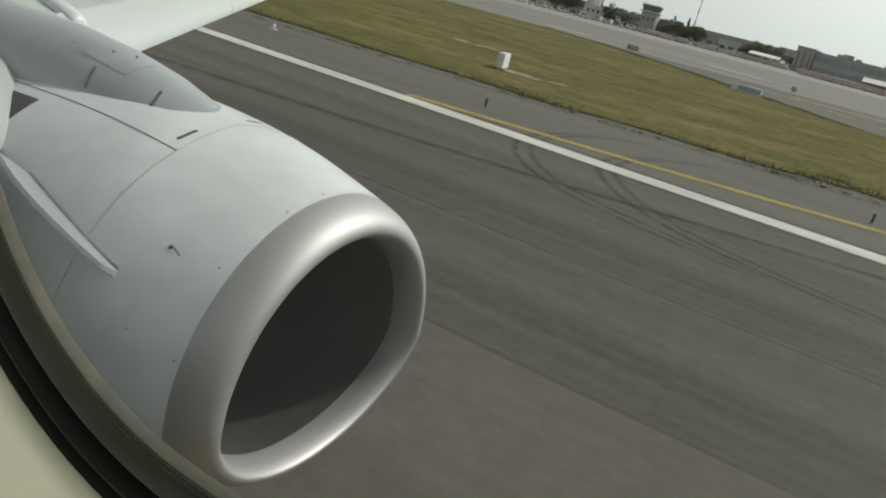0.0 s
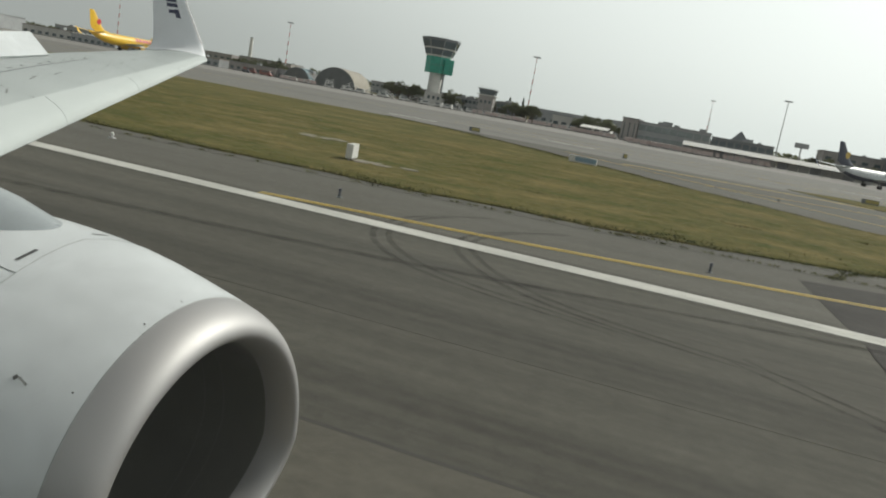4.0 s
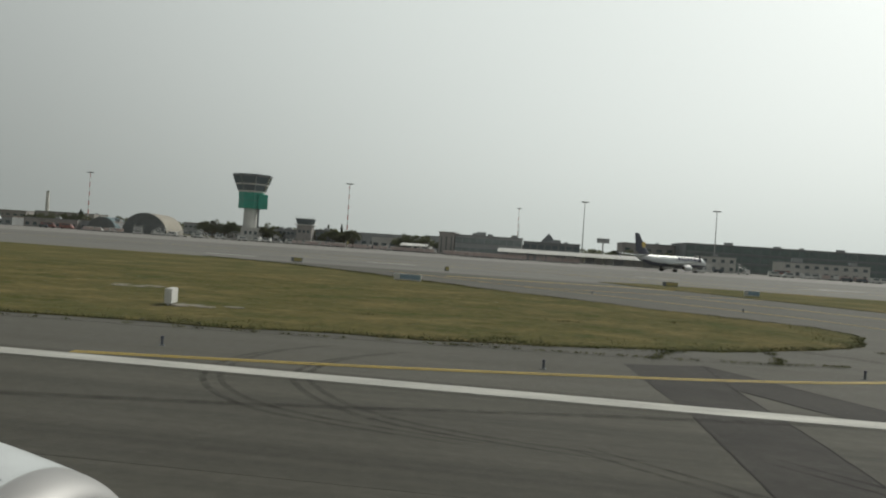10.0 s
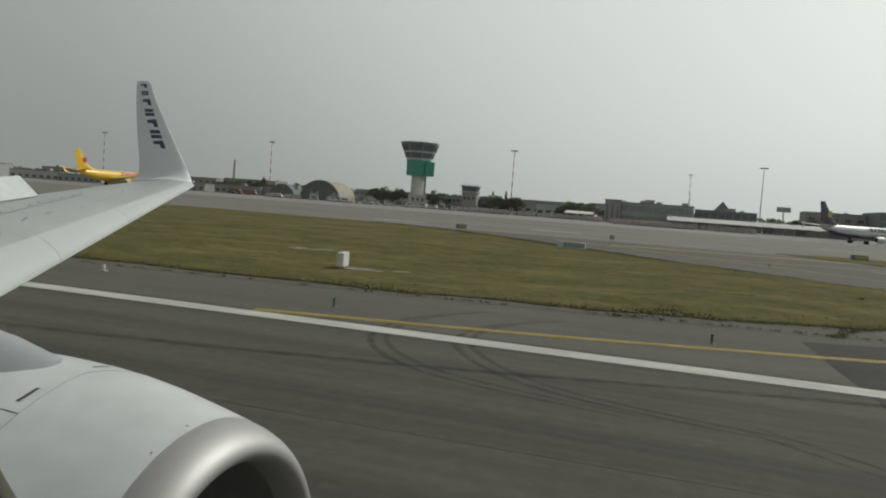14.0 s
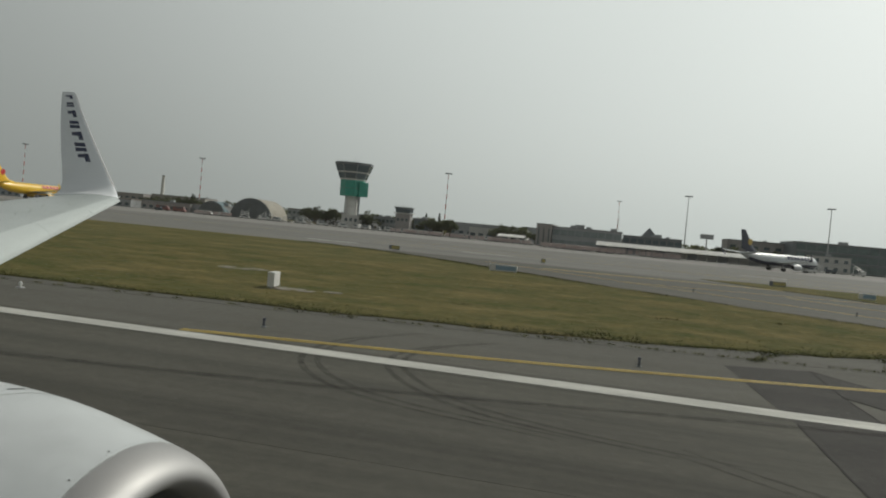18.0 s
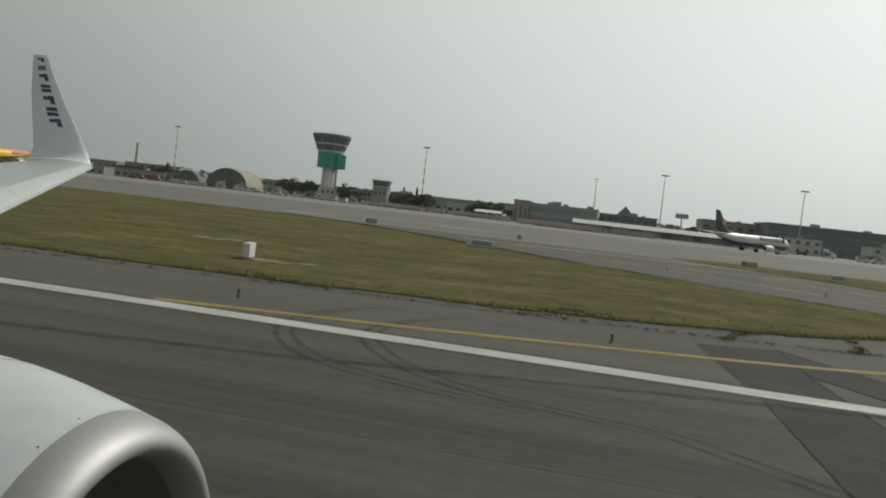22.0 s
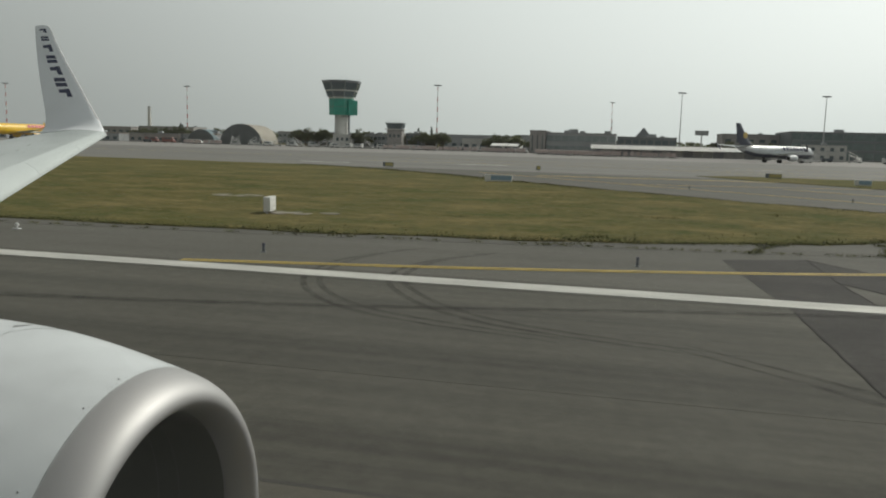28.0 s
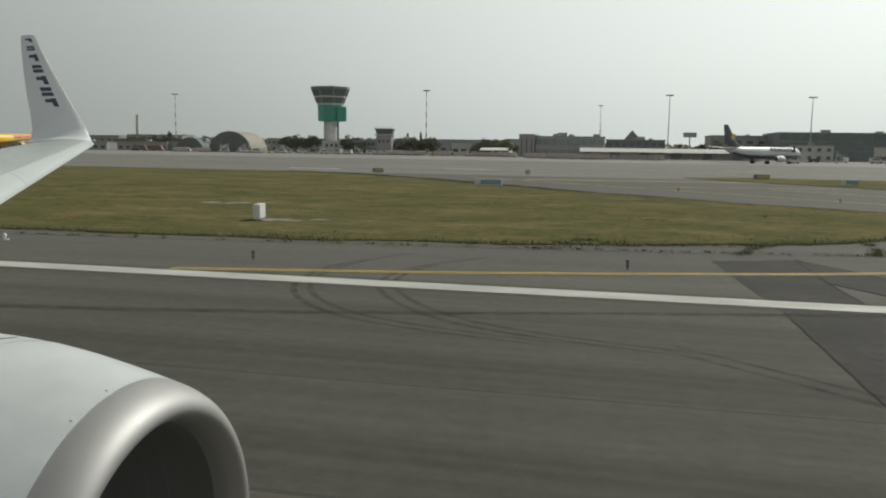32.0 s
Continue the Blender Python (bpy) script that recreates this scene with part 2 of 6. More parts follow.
ASPHALT = material("runway_asphalt", (0.085, 0.082, 0.067), 0.9, 0, 0.44, 0.55, 3.5, 0.004, (0.02, 1.0, 1.0), None, 0, 0.09, 0.2, 0.22)
PALELANE = material("pale_worn_asphalt", (0.088, 0.083, 0.067), 0.9, 0, 0.24, 0.4, 3.5, 0.004, (0.03, 1.0, 1.0), None, 0, 0.06, 0.2, 0.2)
DUST = material("dusty_concrete", (0.21, 0.19, 0.15), 0.9, 0, 0.4, 2.0, 12.0, 0.01)
PATCH = material("fresh_asphalt_patch", (0.041, 0.038, 0.034), 0.9, 0, 0.4, 0.5, 12.0, 0.006, (1, 1, 1), None, 0, 0, 0.2, 0.32)
SHOULDER = material("shoulder_asphalt", (0.100, 0.096, 0.082), 0.9, 0, 0.25, 0.5, 18.0, 0.006, (0.1, 1.0, 1.0), None, 0, 0, 0.2, 0.16)
TAXI = material("taxiway_asphalt", (0.165, 0.16, 0.146), 0.85, 0, 0.34, 0.12, 2.0, 0.004, (0.15, 1.0, 1.0), None, 0, 0, 0.3, 0.25)
APRON = material("apron_concrete", (0.21, 0.20, 0.185), 0.85, 0, 0.2, 0.1, 4.0, 0.003, (0.3, 1.0, 1.0))
JOINT = material("joint_sealant", (0.036, 0.034, 0.028), 0.9, 0, 0.35, 0.8)
TAR = material("black_tar_seam", (0.018, 0.017, 0.015), 0.9, 0, 0.3, 1.0, 12.0, 0.0, (1, 1, 1), None, 0, 0, 0.1)
PAINT = material("white_road_paint", (0.50, 0.495, 0.455), 0.7, 0, 0.35, 1.2, 25.0, 0.002, (0.3, 1.0, 1.0))
YELLOW = material("yellow_road_paint", (0.50, 0.36, 0.07), 0.7, 0, 0.3, 1.2, 25.0, 0.002)
REDPAINT = material("red_road_paint", (0.55, 0.10, 0.07), 0.7, 0, 0.3, 1.2, 25.0, 0.002)
SOIL = turf("half_dry_turf")
BLADEG = material("green_verge_blades", (0.115, 0.112, 0.044), 0.95, 0, 0.3, 0.6, 3.0, 0.0, (1, 1, 1), (0.065, 0.080, 0.026), 0, 0, 0.03)
WHITE = material("white_aircraft_paint", (0.535, 0.562, 0.575), 0.40, 0, 0.13, 1.6, 5.0, 0.0, (1, 1, 1), None, 0.1, 0, 0.5, 0.08)
GREYW = material("grey_wing_paint", (0.375, 0.41, 0.405), 0.42, 0, 0.14, 0.9, 14.0, 0.0, (0.5, 1, 1), None, 0.1)
SLAT = material("pale_slat_and_highlight", (0.42, 0.455, 0.45), 0.5, 0, 0.08, 1.1, 20.0, 0.0, (1, 0.4, 1), None, 0, 0, 0.3)
# darker than WHITE: holds the shade of the pylon's cabin side
PYLONG = material("shade_darkened_pylon_paint", (0.285, 0.315, 0.33), 0.32, 0, 0.16, 1.6, 9.0, 0.0, (1, 1, 1), None, 0.2)
# same paint as WHITE, lightened to offset the shade on the winglet's inner face
TIPW = material("shade_lightened_winglet_white", (0.74, 0.765, 0.79), 0.4, 0, 0.08, 1.0, 7.0, 0.0, (1, 1, 1), None, 0.1)
LIP = material("brushed_aluminium_lip", (0.385, 0.38, 0.38), 0.58, 0.8, 0.08, 2.0, 60.0, 0.0)
LINER = material("acoustic_liner", (0.19, 0.195, 0.175), 0.36, 0.7, 0.15, 3.0, 120.0, 0.001)
LINERJ = material("liner_joint_grey", (0.22, 0.22, 0.21), 0.5, 0.4, 0.15)
FANM = material("dark_titanium", (0.085, 0.088, 0.08), 0.4, 0.6, 0.3, 4.0)
SEAM = material("dark_panel_gap", (0.06, 0.06, 0.06), 0.8, 0, 0.2)
NAVY = material("navy_lettering", (0.015, 0.022, 0.07), 0.5, 0, 0.1)
BELLY = material("dark_blue_belly_paint", (0.02, 0.03, 0.085), 0.35, 0, 0.1)
FAINT = material("faint_panel_joint", (0.40, 0.42, 0.42), 0.6, 0, 0.2)
# grime and faint marks; also the painted shade at the strake's root
GRIME_SHADE = material("grey_grime_and_shade", (0.30, 0.31, 0.30), 0.7, 0, 0.4, 6.0)
CREAM = material("cream_cabin_plastic", (0.62, 0.61, 0.50), 0.45, 0, 0.06, 2.0, 60.0, 0.0)
RUBBER = material("black_rubber", (0.005, 0.005, 0.005), 0.45, 0, 0.2, 20.0, 90.0, 0.0, (1, 1, 1), None, 0, 0, 0.15)
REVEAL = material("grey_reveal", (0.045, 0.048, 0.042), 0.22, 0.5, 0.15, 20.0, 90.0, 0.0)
BEAD = material("grey_seal_bead", (0.045, 0.045, 0.04), 0.3, 0.2, 0.2, 20.0, 90.0, 0.0)
WORN = material("worn_edge_and_lining", (0.13, 0.128, 0.108), 0.55, 0, 0.3, 25.0, 160.0, 0.0, (1, 1, 1), None, 0, 0, 0.12)
# dust film, its strength set to lift dark tones in place of distant haze
GLASS = dusty_pane("dusty_haze_veil_acrylic", 0.0075)
DARKGL = material("dark_glazing", (0.110, 0.138, 0.150), 0.15, 0, 0.2, 0.3, 3.0, 0.0)
GREENGL = material("green_glazing", (0.150, 0.200, 0.195), 0.2, 0, 0.3, 0.3, 3.0, 0.0)
PALEGL = material("pale_reflecting_glazing", (0.26, 0.30, 0.30), 0.2, 0, 0.25, 0.3, 3.0, 0.0)
TEAL = material("teal_cladding", (0.030, 0.340, 0.250), 0.4, 0, 0.25, 0.25, 3.0, 0.0)
TEALD = material("dark_teal_roof", (0.09, 0.15, 0.17), 0.6, 0, 0.25, 0.3, 3.0, 0.0)
CONC = material("pale_concrete", (0.640, 0.630, 0.600), 0.8, 0, 0.2, 0.3, 3.0, 0.0)
WALLG = material("grey_wall", (0.36, 0.375, 0.38), 0.8, 0, 0.2, 0.2, 2.0, 0.0)
WALLT = material("tan_brick_wall", (0.35, 0.33, 0.315), 0.85, 0, 0.2, 0.3, 3.0, 0.0)
WALLD = material("dark_cladding", (0.17, 0.185, 0.195), 0.6, 0, 0.25, 0.2, 2.0, 0.0)
WALLB = material("white_cladding", (0.55, 0.54, 0.51), 0.6, 0, 0.15, 0.2, 2.0, 0.0)
HANGARF = material("dark_hangar_front", (0.13, 0.14, 0.14), 0.7, 0, 0.25, 0.3, 2.0, 0.0)
ROOFW = material("white_fascia", (0.62, 0.615, 0.59), 0.6, 0, 0.12, 0.3, 2.0, 0.0)
ROOFG = material("grey_roof_sheet", (0.29, 0.295, 0.295), 0.7, 0, 0.2, 0.3, 2.0, 0.0)
ROOFT = material("tan_arch_roof", (0.31, 0.285, 0.235), 0.8, 0, 0.2, 0.3, 2.0, 0.0)
ROOFR = material("faded_tile_roof", (0.330, 0.280, 0.250), 0.85, 0, 0.25, 0.4, 3.0, 0.0)
STEEL = material("galvanised_steel", (0.408, 0.408, 0.408), 0.5, 0.4, 0.15)
REDBAND = material("red_mast_band", (0.44, 0.10, 0.08), 0.6, 0, 0.1)
CARGOY = material("yellow_aircraft_paint", (0.72, 0.44, 0.015), 0.35, 0, 0.08, 0.4, 4.0, 0.0, (1, 1, 1), None, 0.2)
REDL = material("red_lettering", (0.50, 0.03, 0.03), 0.4, 0, 0.1)
BLUEL = material("blue_tail_paint", (0.03, 0.036, 0.065), 0.4, 0, 0.1)
GOLDL = material("gold_tail_mark", (0.55, 0.38, 0.08), 0.5, 0, 0.1)
TYRE = material("tyre_rubber", (0.02, 0.02, 0.02), 0.9, 0, 0.2)
def leafy(name, *args):
    """Leaves: part of the light comes through them."""
    m = material(name, *args)
    nt = m.node_tree
    bs = nt.nodes["Principled BSDF"]
    tr, mix = nt.nodes.new("ShaderNodeBsdfTranslucent"), nt.nodes.new("ShaderNodeMixShader")
    nt.links.new(bs.inputs["Base Color"].links[0].from_socket, tr.inputs["Color"])
    mix.inputs[0].default_value = 0.68
    nt.links.new(bs.outputs[0], mix.inputs[1])
    nt.links.new(tr.outputs[0], mix.inputs[2])
    nt.links.new(mix.outputs[0], nt.nodes["Material Output"].inputs["Surface"])
    return m


BARK = material("tree_bark", (0.10, 0.075, 0.05), 0.95, 0, 0.3, 3.0)
LEAF = leafy("tree_leaves", (0.120, 0.128, 0.090), 0.9, 0, 0.35, 0.4, 6.0, 0.0, (1, 1, 1), (0.115, 0.125, 0.065), 0, 0.15, 0.1)
LEAF2 = leafy("dark_conifer_leaves", (0.090, 0.105, 0.074), 0.9, 0, 0.35, 0.4, 6.0, 0.0, (1, 1, 1), None, 0, 0.15, 0.1)
VANW = material("white_vehicle_paint", (0.62, 0.62, 0.60), 0.35, 0, 0.06)
VANR = material("red_vehicle_paint", (0.240, 0.100, 0.085), 0.35, 0, 0.06)
VANB = material("dark_vehicle_paint", (0.05, 0.06, 0.08), 0.35, 0, 0.06)
CANVAS = material("pale_cart_canvas", (0.600, 0.500, 0.475), 0.8, 0, 0.2)
SIGNY = material("yellow_sign_face", (0.42, 0.36, 0.12), 0.5, 0, 0.15)
SIGNB = material("blue_sign_face", (0.22, 0.33, 0.42), 0.5, 0, 0.15)

def worn_mark(name, colour, cover):
    """Rubber or dirt rubbed thinly onto the paving."""
    m = material(name, colour, 0.9, 0, 0.3, 1.5, 25.0, 0.0, (1, 1, 1), None, 0, 0, 0.2)
    nt = m.node_tree
    n = nt.nodes.new("ShaderNodeTexNoise")
    n.inputs["Scale"].default_value = 1.6
    n.inputs["Detail"].default_value = 8
    n.inputs["Roughness"].default_value = 0.7
    tc = nt.nodes.new("ShaderNodeTexCoord")
    nt.links.new(tc.outputs["Object"], n.inputs["Vector"])
    r = nt.nodes.new("ShaderNodeMapRange")
    r.inputs["From Min"].default_value, r.inputs["From Max"].default_value = 0.32, 0.68
    r.inputs["To Min"].default_value, r.inputs["To Max"].default_value = 0.0, cover
    nt.links.new(n.outputs["Fac"], r.inputs["Value"])
    nt.links.new(r.outputs[0], nt.nodes["Principled BSDF"].inputs["Alpha"])
    return m


SKID = worn_mark("rubbed_tyre_rubber", (0.034, 0.033, 0.030), 0.42)

# ---- ground, runway, taxiway, apron ----
bm = bmesh.new()
plate(bm, [(-4500, -4500), (4500, -4500), (4500, 4500), (-4500, 4500)], -0.5, -0.12)
tagged(part("ground", bm, SOIL), "dry flat grassland of the airfield reaching to the horizon", "ground", kind="structure")

bm = bmesh.new()
plate(bm, [(-1600, -34), (1600, -34), (1600, 112), (-1600, 112)], -0.119, -0.004)
tagged(part("pavement", bm, SHOULDER), "worn grey asphalt shoulder beside the runway", "pavement", kind="structure")
bm = bmesh.new()
plate(bm, [(-1600, 112), (1600, 112), (1600, 250), (-1600, 250)], -0.119, 0.0)
tagged(part("taxiway", bm, TAXI), "pale weathered asphalt taxiway beyond the grass", "taxiway", kind="structure")
bm = bmesh.new()
plate(bm, [(-1600, 250), (1600, 250), (1600, 480), (-1600, 480)], -0.119, 0.004)
tagged(part("apron", bm, APRON), "pale concrete apron in front of the terminal", "apron", kind="structure")

# the runway in long paving lanes with open joints between them
runway = thing("runway", "dark grey asphalt runway in long paving lanes with dark joints", "runway", kind="structure")
EDGES = [-29.0, -22.6, -15.0, -7.5, 0.0, 4.6, 9.32, 13.4, 17.6, 21.4, 23.1]
for a, b in zip(EDGES, EDGES[1:]):
    bm = bmesh.new()
    box(bm, 0, 0, 0, 1400, b - a - (0.03 if 9.32 in (a, b) else 0.008), 0.03)
    ob = part("paving_lane", bm, ASPHALT if a > 9 else PALELANE, runway)
    ob.location = (0, (a + b) / 2, -0.011)
for y in (-15.0, 0.0, 9.32):
    bm = bmesh.new()
    pts = [(x, y + 0.02 * math.sin(x * 0.9 + y)) for x in range(-200, 201, 4)]
    ribbon(bm, pts, 0.05 if abs(y - 9.32) > 1 else 0.085, -0.003, 0.0055)
    part("joint", bm, JOINT, runway)
# dark patched strips that meet in a point at the runway's edge
for k, pts in enumerate((
    [(13.2, 29.8), (16.1, 31.0), (16, 26.0), (16.2, 19.4), (16.2, 4.0), (13.9, 4.0), (14, 14.0), (13.9, 21.2)],
    [(16.1, 31.0), (21.2, 21.4), (24.6, 14.5), (30.2, 4.0), (27.4, 4.0), (22.4, 14.4), (18.6, 21.5), (16, 26.0)],
    [(-104, 29.5), (-100, 29.5), (-86, 9.5), (-80, 0.5), (-85, 0.5), (-91, 9.5)],
    [(-103, 29.5), (-107, 29.5), (-121, 9.5), (-127, 0.5), (-122, 0.5), (-116, 9.5)],
)):
    bm = bmesh.new()
    plate(bm, pts, 0.0042, 0.0060 + 0.0005 * k)
    part("patched_strip", bm, PATCH, runway, "dark fresh asphalt patch")
    bm = bmesh.new()
    for p, q in zip(pts, pts[1:]):
        if abs(p[1] - q[1]) > 1.5:
            n = max(3, int(abs(p[1] - q[1]) / 0.6))
            ribbon(bm, [(p[0] + (q[0] - p[0]) * i / n + 0.012 * math.sin(i * 2.3 + k), p[1] + (q[1] - p[1]) * i / n) for i in range(n + 1)], 0.045, 0.0042, 0.0098)
    part("patch_seam", bm, TAR, runway, "black tar seam beside the patch")

bm = bmesh.new()
rnd = random.Random(5)
for k in range(-90, 90):
    x0, x1 = k * 8.0, k * 8.0 + 8.0
    plate(bm, [(x0, 21.75 + rnd.uniform(-.015, .015)), (x1, 21.75 + rnd.uniform(-.015, .015)), (x1, 22.65 + rnd.uniform(-.015, .015)), (x0, 22.65 + rnd.uniform(-.015, .015))], 0.004, 0.0125)
tagged(part("edge_line", bm, PAINT), "long white painted side stripe on the runway", "road marking", kind="structure")
bm = bmesh.new()
for k in range(-12, 13):
    plate(bm, [(k * 50 - 15, -0.45), (k * 50 + 15, -0.45), (k * 50 + 15, 0.45), (k * 50 - 15, 0.45)], 0.006, 0.011)
tagged(part("centre_line", bm, PAINT), "white painted dashes along the runway centre", "road marking", kind="structure")

# yellow lead-off lines of the exit ahead, hold line, red mandatory mark
def spline(pts, n=6):
    """A smooth line through the points."""
    out = []
    for i in range(len(pts) - 1):
        p0, p1, p2, p3 = (Vector(pts[min(max(i + d, 0), len(pts) - 1)]) for d in (-1, 0, 1, 2))
        for k in range(n):
            t = k / n
            v = 0.5 * (2 * p1 + (p2 - p0) * t + (2 * p0 - 5 * p1 + 4 * p2 - p3) * t * t + (3 * p1 - p0 - 3 * p2 + p3) * t ** 3)
            out.append((v.x, v.y))
    return out + [tuple(pts[-1])]


LEADOFF = [(-3, 23.05), (5, 24.7), (12, 26.6), (18, 28.6), (23, 31.2), (27.5, 35.6), (31, 41), (34.2, 47), (35.2, 52.5), (33.5, 58.5), (29, 66), (17, 78), (1, 94), (-9, 104)]
for pts, w in (
    (LEADOFF, 0.13),
    ([(x + 0.05, y - 0.24) for x, y in LEADOFF], 0.13),
    ([(-15, 2.0), (9, 4.0), (23, 8.2), (35, 13.6), (43, 18.4), (51, 24.6), (54.4, 32), (55.4, 40), (54.6, 46), (52.6, 52), (48, 60), (41, 69), (25, 86)], 0.34),
    ([(-1, 99.5), (29, 105)], 1.0),
    ([(9, 84.5), (35, 93)], 0.3),
    ([(15, 146), (45, 128), (51, 122)], 0.3),
    ([(-40, 150), (260, 150)], 0.3),
    ([(-1200, 178), (1200, 178)], 0.3),
):
    bm = bmesh.new()
    ribbon(bm, spline(pts), w, 0.004, 0.0135)
    tagged(part("taxi_line", bm, YELLOW), "faded yellow painted taxi guide line", "road marking", kind="structure")
bm = bmesh.new()
ribbon(bm, [(38, 29.6), (51.8, 29.7), (52.6, 29.9), (95, 29.9), (135, 29.9)], 0.55, -0.003, 0.007)
tagged(part("gutter_strip", bm, DUST), "pale worn concrete strip across the exit", "pavement", kind="structure")
bm = bmesh.new()
plate(bm, [(41, 53), (56, 58.5), (55, 63), (40, 57.5)], 0.002, 0.009)
tagged(part("mandatory_mark", bm, REDPAINT), "red painted patch on the taxiway with white bars", "road marking", kind="structure")
for k in range(8):
    bm = bmesh.new()
    x, y = 41.4 + 1.75 * k, 54.2 + 0.64 * k
    plate(bm, [(x, y), (x + 1.1, y + 0.4), (x + 0.6, y + 2.8), (x - 0.5, y + 2.4)], 0.0095, 0.0125)
    tagged(part("paint_bar", bm, PAINT), "white painted bar on the red patch", "road marking", kind="structure")
for x, y in ((60, 160), (66, 166), (90, 168), (30, 166), (-45, 128), (-20, 140)):
    bm = bmesh.new()
    plate(bm, [(x, y), (x + 9, y), (x + 9, y + 1.6), (x, y + 1.6)], 0.004, 0.0112)
    tagged(part("faded_dash", bm, PAINT), "faded white painted dash on the taxiway", "road marking", kind="structure")
bm = bmesh.new()
for k in range(3):
    plate(bm, [(-38, 4.6 + 2.2 * k), (-9, 4.6 + 2.2 * k), (-9, 6.77 + 2.2 * k), (-38, 6.77 + 2.2 * k)], 0.004, 0.0115)
tagged(part("aiming_block", bm, PAINT), "broad white painted block on the runway", "road marking", kind="structure")
# rubber left by turning wheels: pairs of narrow arcs that fade in and out
def tapered(bm, pts, width, z0, z1):
    n = len(pts) - 1
    for i in range(n):
        f, g = (max(0.12, min(1.0, 4 * j / n, 4 * (n - j) / n)) for j in (i, i + 1))
        p, q = Vector(pts[i]), Vector(pts[i + 1])
        d = (q - p).normalized()
        side = Vector((-d.y, d.x)) * width / 2
        plate(bm, [tuple(v) for v in (p + side * f, p - side * f, q - side * g, q + side * g)], z0, z1)


for k, pts in enumerate((
    [(3, 28.4), (1.6, 25), (2, 21), (4.5, 18), (9, 16.6)], [(5.6, 28.2), (4.0, 25), (4.2, 21.5), (7, 18), (12, 16.4)], [(11, 17), (15, 13.4), (17.6, 9), (19, 3)], [(14.6, 17.5), (18.2, 13.6), (20.8, 9), (22, 3)],
    [(31, 26), (38, 20), (42, 13), (44, 5)], [(35, 27), (43, 20), (47, 13), (49, 5)], [(21, 40), (29, 33), (41, 27.4), (59, 25)], [(-40, 13.2), (-20, 14.6), (0, 17.4), (12, 20.4), (22, 22.6)],
)):
    line = spline(pts, 8)
    for j, off in enumerate((-0.22, 0.22)):
        bm = bmesh.new()
        tapered(bm, [(x + off * 0.8, y + off * 0.6) for x, y in line], 0.17, 0.0045, 0.0104 + 0.0002 * k + 0.0001 * j)
        part("tyre_mark", bm, SKID, runway, "dark rubbed tyre mark")

# grass islands, with uneven edges
def edge_noise(x, k):
    return 0.35 * noise.noise(Vector((x * 0.25, k, 0))) + 0.18 * noise.noise(Vector((x * 1.1, k, 3)))


NEAR = [(-150, 29.6), (-60, 29.6), (-36, 29.8), (-22, 30.3), (-5, 31.0), (5, 32.2), (13, 34.2), (19, 37.0), (24, 41.0), (27.6, 46.0), (28.6, 51.5), (26, 55.8), (18, 62.5), (8, 72), (-1, 82), (-11, 93), (-23, 104), (-37, 112)]
NEAR = spline(NEAR, 12)
NEAR = [(x + edge_noise(y * 0.9 + 40, 2) * (1.6 if y > 42 else 0.0), y + edge_noise(x, 0) * (1.5 if x > -3 else 1.0)) for x, y in NEAR]
far = [(x, 113 + 2.2 * noise.noise(Vector((x * 0.03, 7, 0)))) for x in (-60, -80, -110, -150, -200, -300, -500, -900, -1500)]
ISLAND = [(-1500, 29.6), (-500, 29.6)] + NEAR + far
bm = bmesh.new()
plate(bm, ISLAND, -0.1, 0.04)
tagged(part("grass_verge", bm, SOIL), "half-dry grass strip between runway and taxiway", "grass", kind="structure")
bm = bmesh.new()
ISLAND2 = spline([(19, 118), (25, 108), (33, 98), (43, 84), (59, 69), (81, 54), (111, 41), (155, 33), (215, 29.8)], 8)
ISLAND2 = [(x, y + edge_noise(x, 5) * 1.6) for x, y in ISLAND2] + [(1500, 29.6), (1500, 113), (130, 118), (60, 121), (26, 123)]
plate(bm, ISLAND2, -0.1, 0.05)
tagged(part("grass_verge", bm, SOIL), "half-dry grass strip beyond the runway exit", "grass", kind="structure")

# cracks in the pavement beside the grass, with weeds growing in them
CRACKS = [[(-15, 29.0), (-4, 29.9), (3, 30.6), (11, 31.6), (18, 32.6), (22, 33.9)], [(7, 31.2), (11, 33.2), (16, 34.6)], [(14.4, 31.6), (15, 33.2), (15.8, 35.0)], [(19.2, 32.9), (19.8, 34.8), (20, 36.8)], [(26, 40.5), (29.5, 43.0), (31.5, 46.4)]]
bm = bmesh.new()
for k, pts in enumerate(CRACKS):
    pts = spline(pts, 10)
    ribbon(bm, [(x + 0.12 * noise.noise(Vector((x * 2, k, 1))), y + 0.2 * noise.noise(Vector((x * 1.7, k, 5)))) for x, y in pts], 0.06, -0.003, 0.0015)
tagged(part("pavement_crack", bm, JOINT), "dark open cracks in the old shoulder pavement", "crack", kind="structure")

# blades and tufts, denser and shorter along the asphalt
def blades(name, spots, label, mat):
    vs, fs = [], []
    for x, y, h, w, lean in spots:
        a = lean
        dx, dy = math.cos(a) * w, math.sin(a) * w
        ox, oy = math.cos(a + 1.3) * h * 1.1, math.sin(a + 1.3) * h * 1.1
        i = len(vs)
        vs += [(x - dx, y - dy, 0.04), (x + dx, y + dy, 0.04), (x + ox + dx * 0.15, y + oy + dy * 0.15, 0.04 + h)]
        fs.append((i, i + 1, i + 2))
    me = bpy.data.meshes.new(name)
    me.from_pydata(vs, [], fs)
    me.materials.append(mat)
    return tagged(new(name, me), label, "grass", kind="stuff")


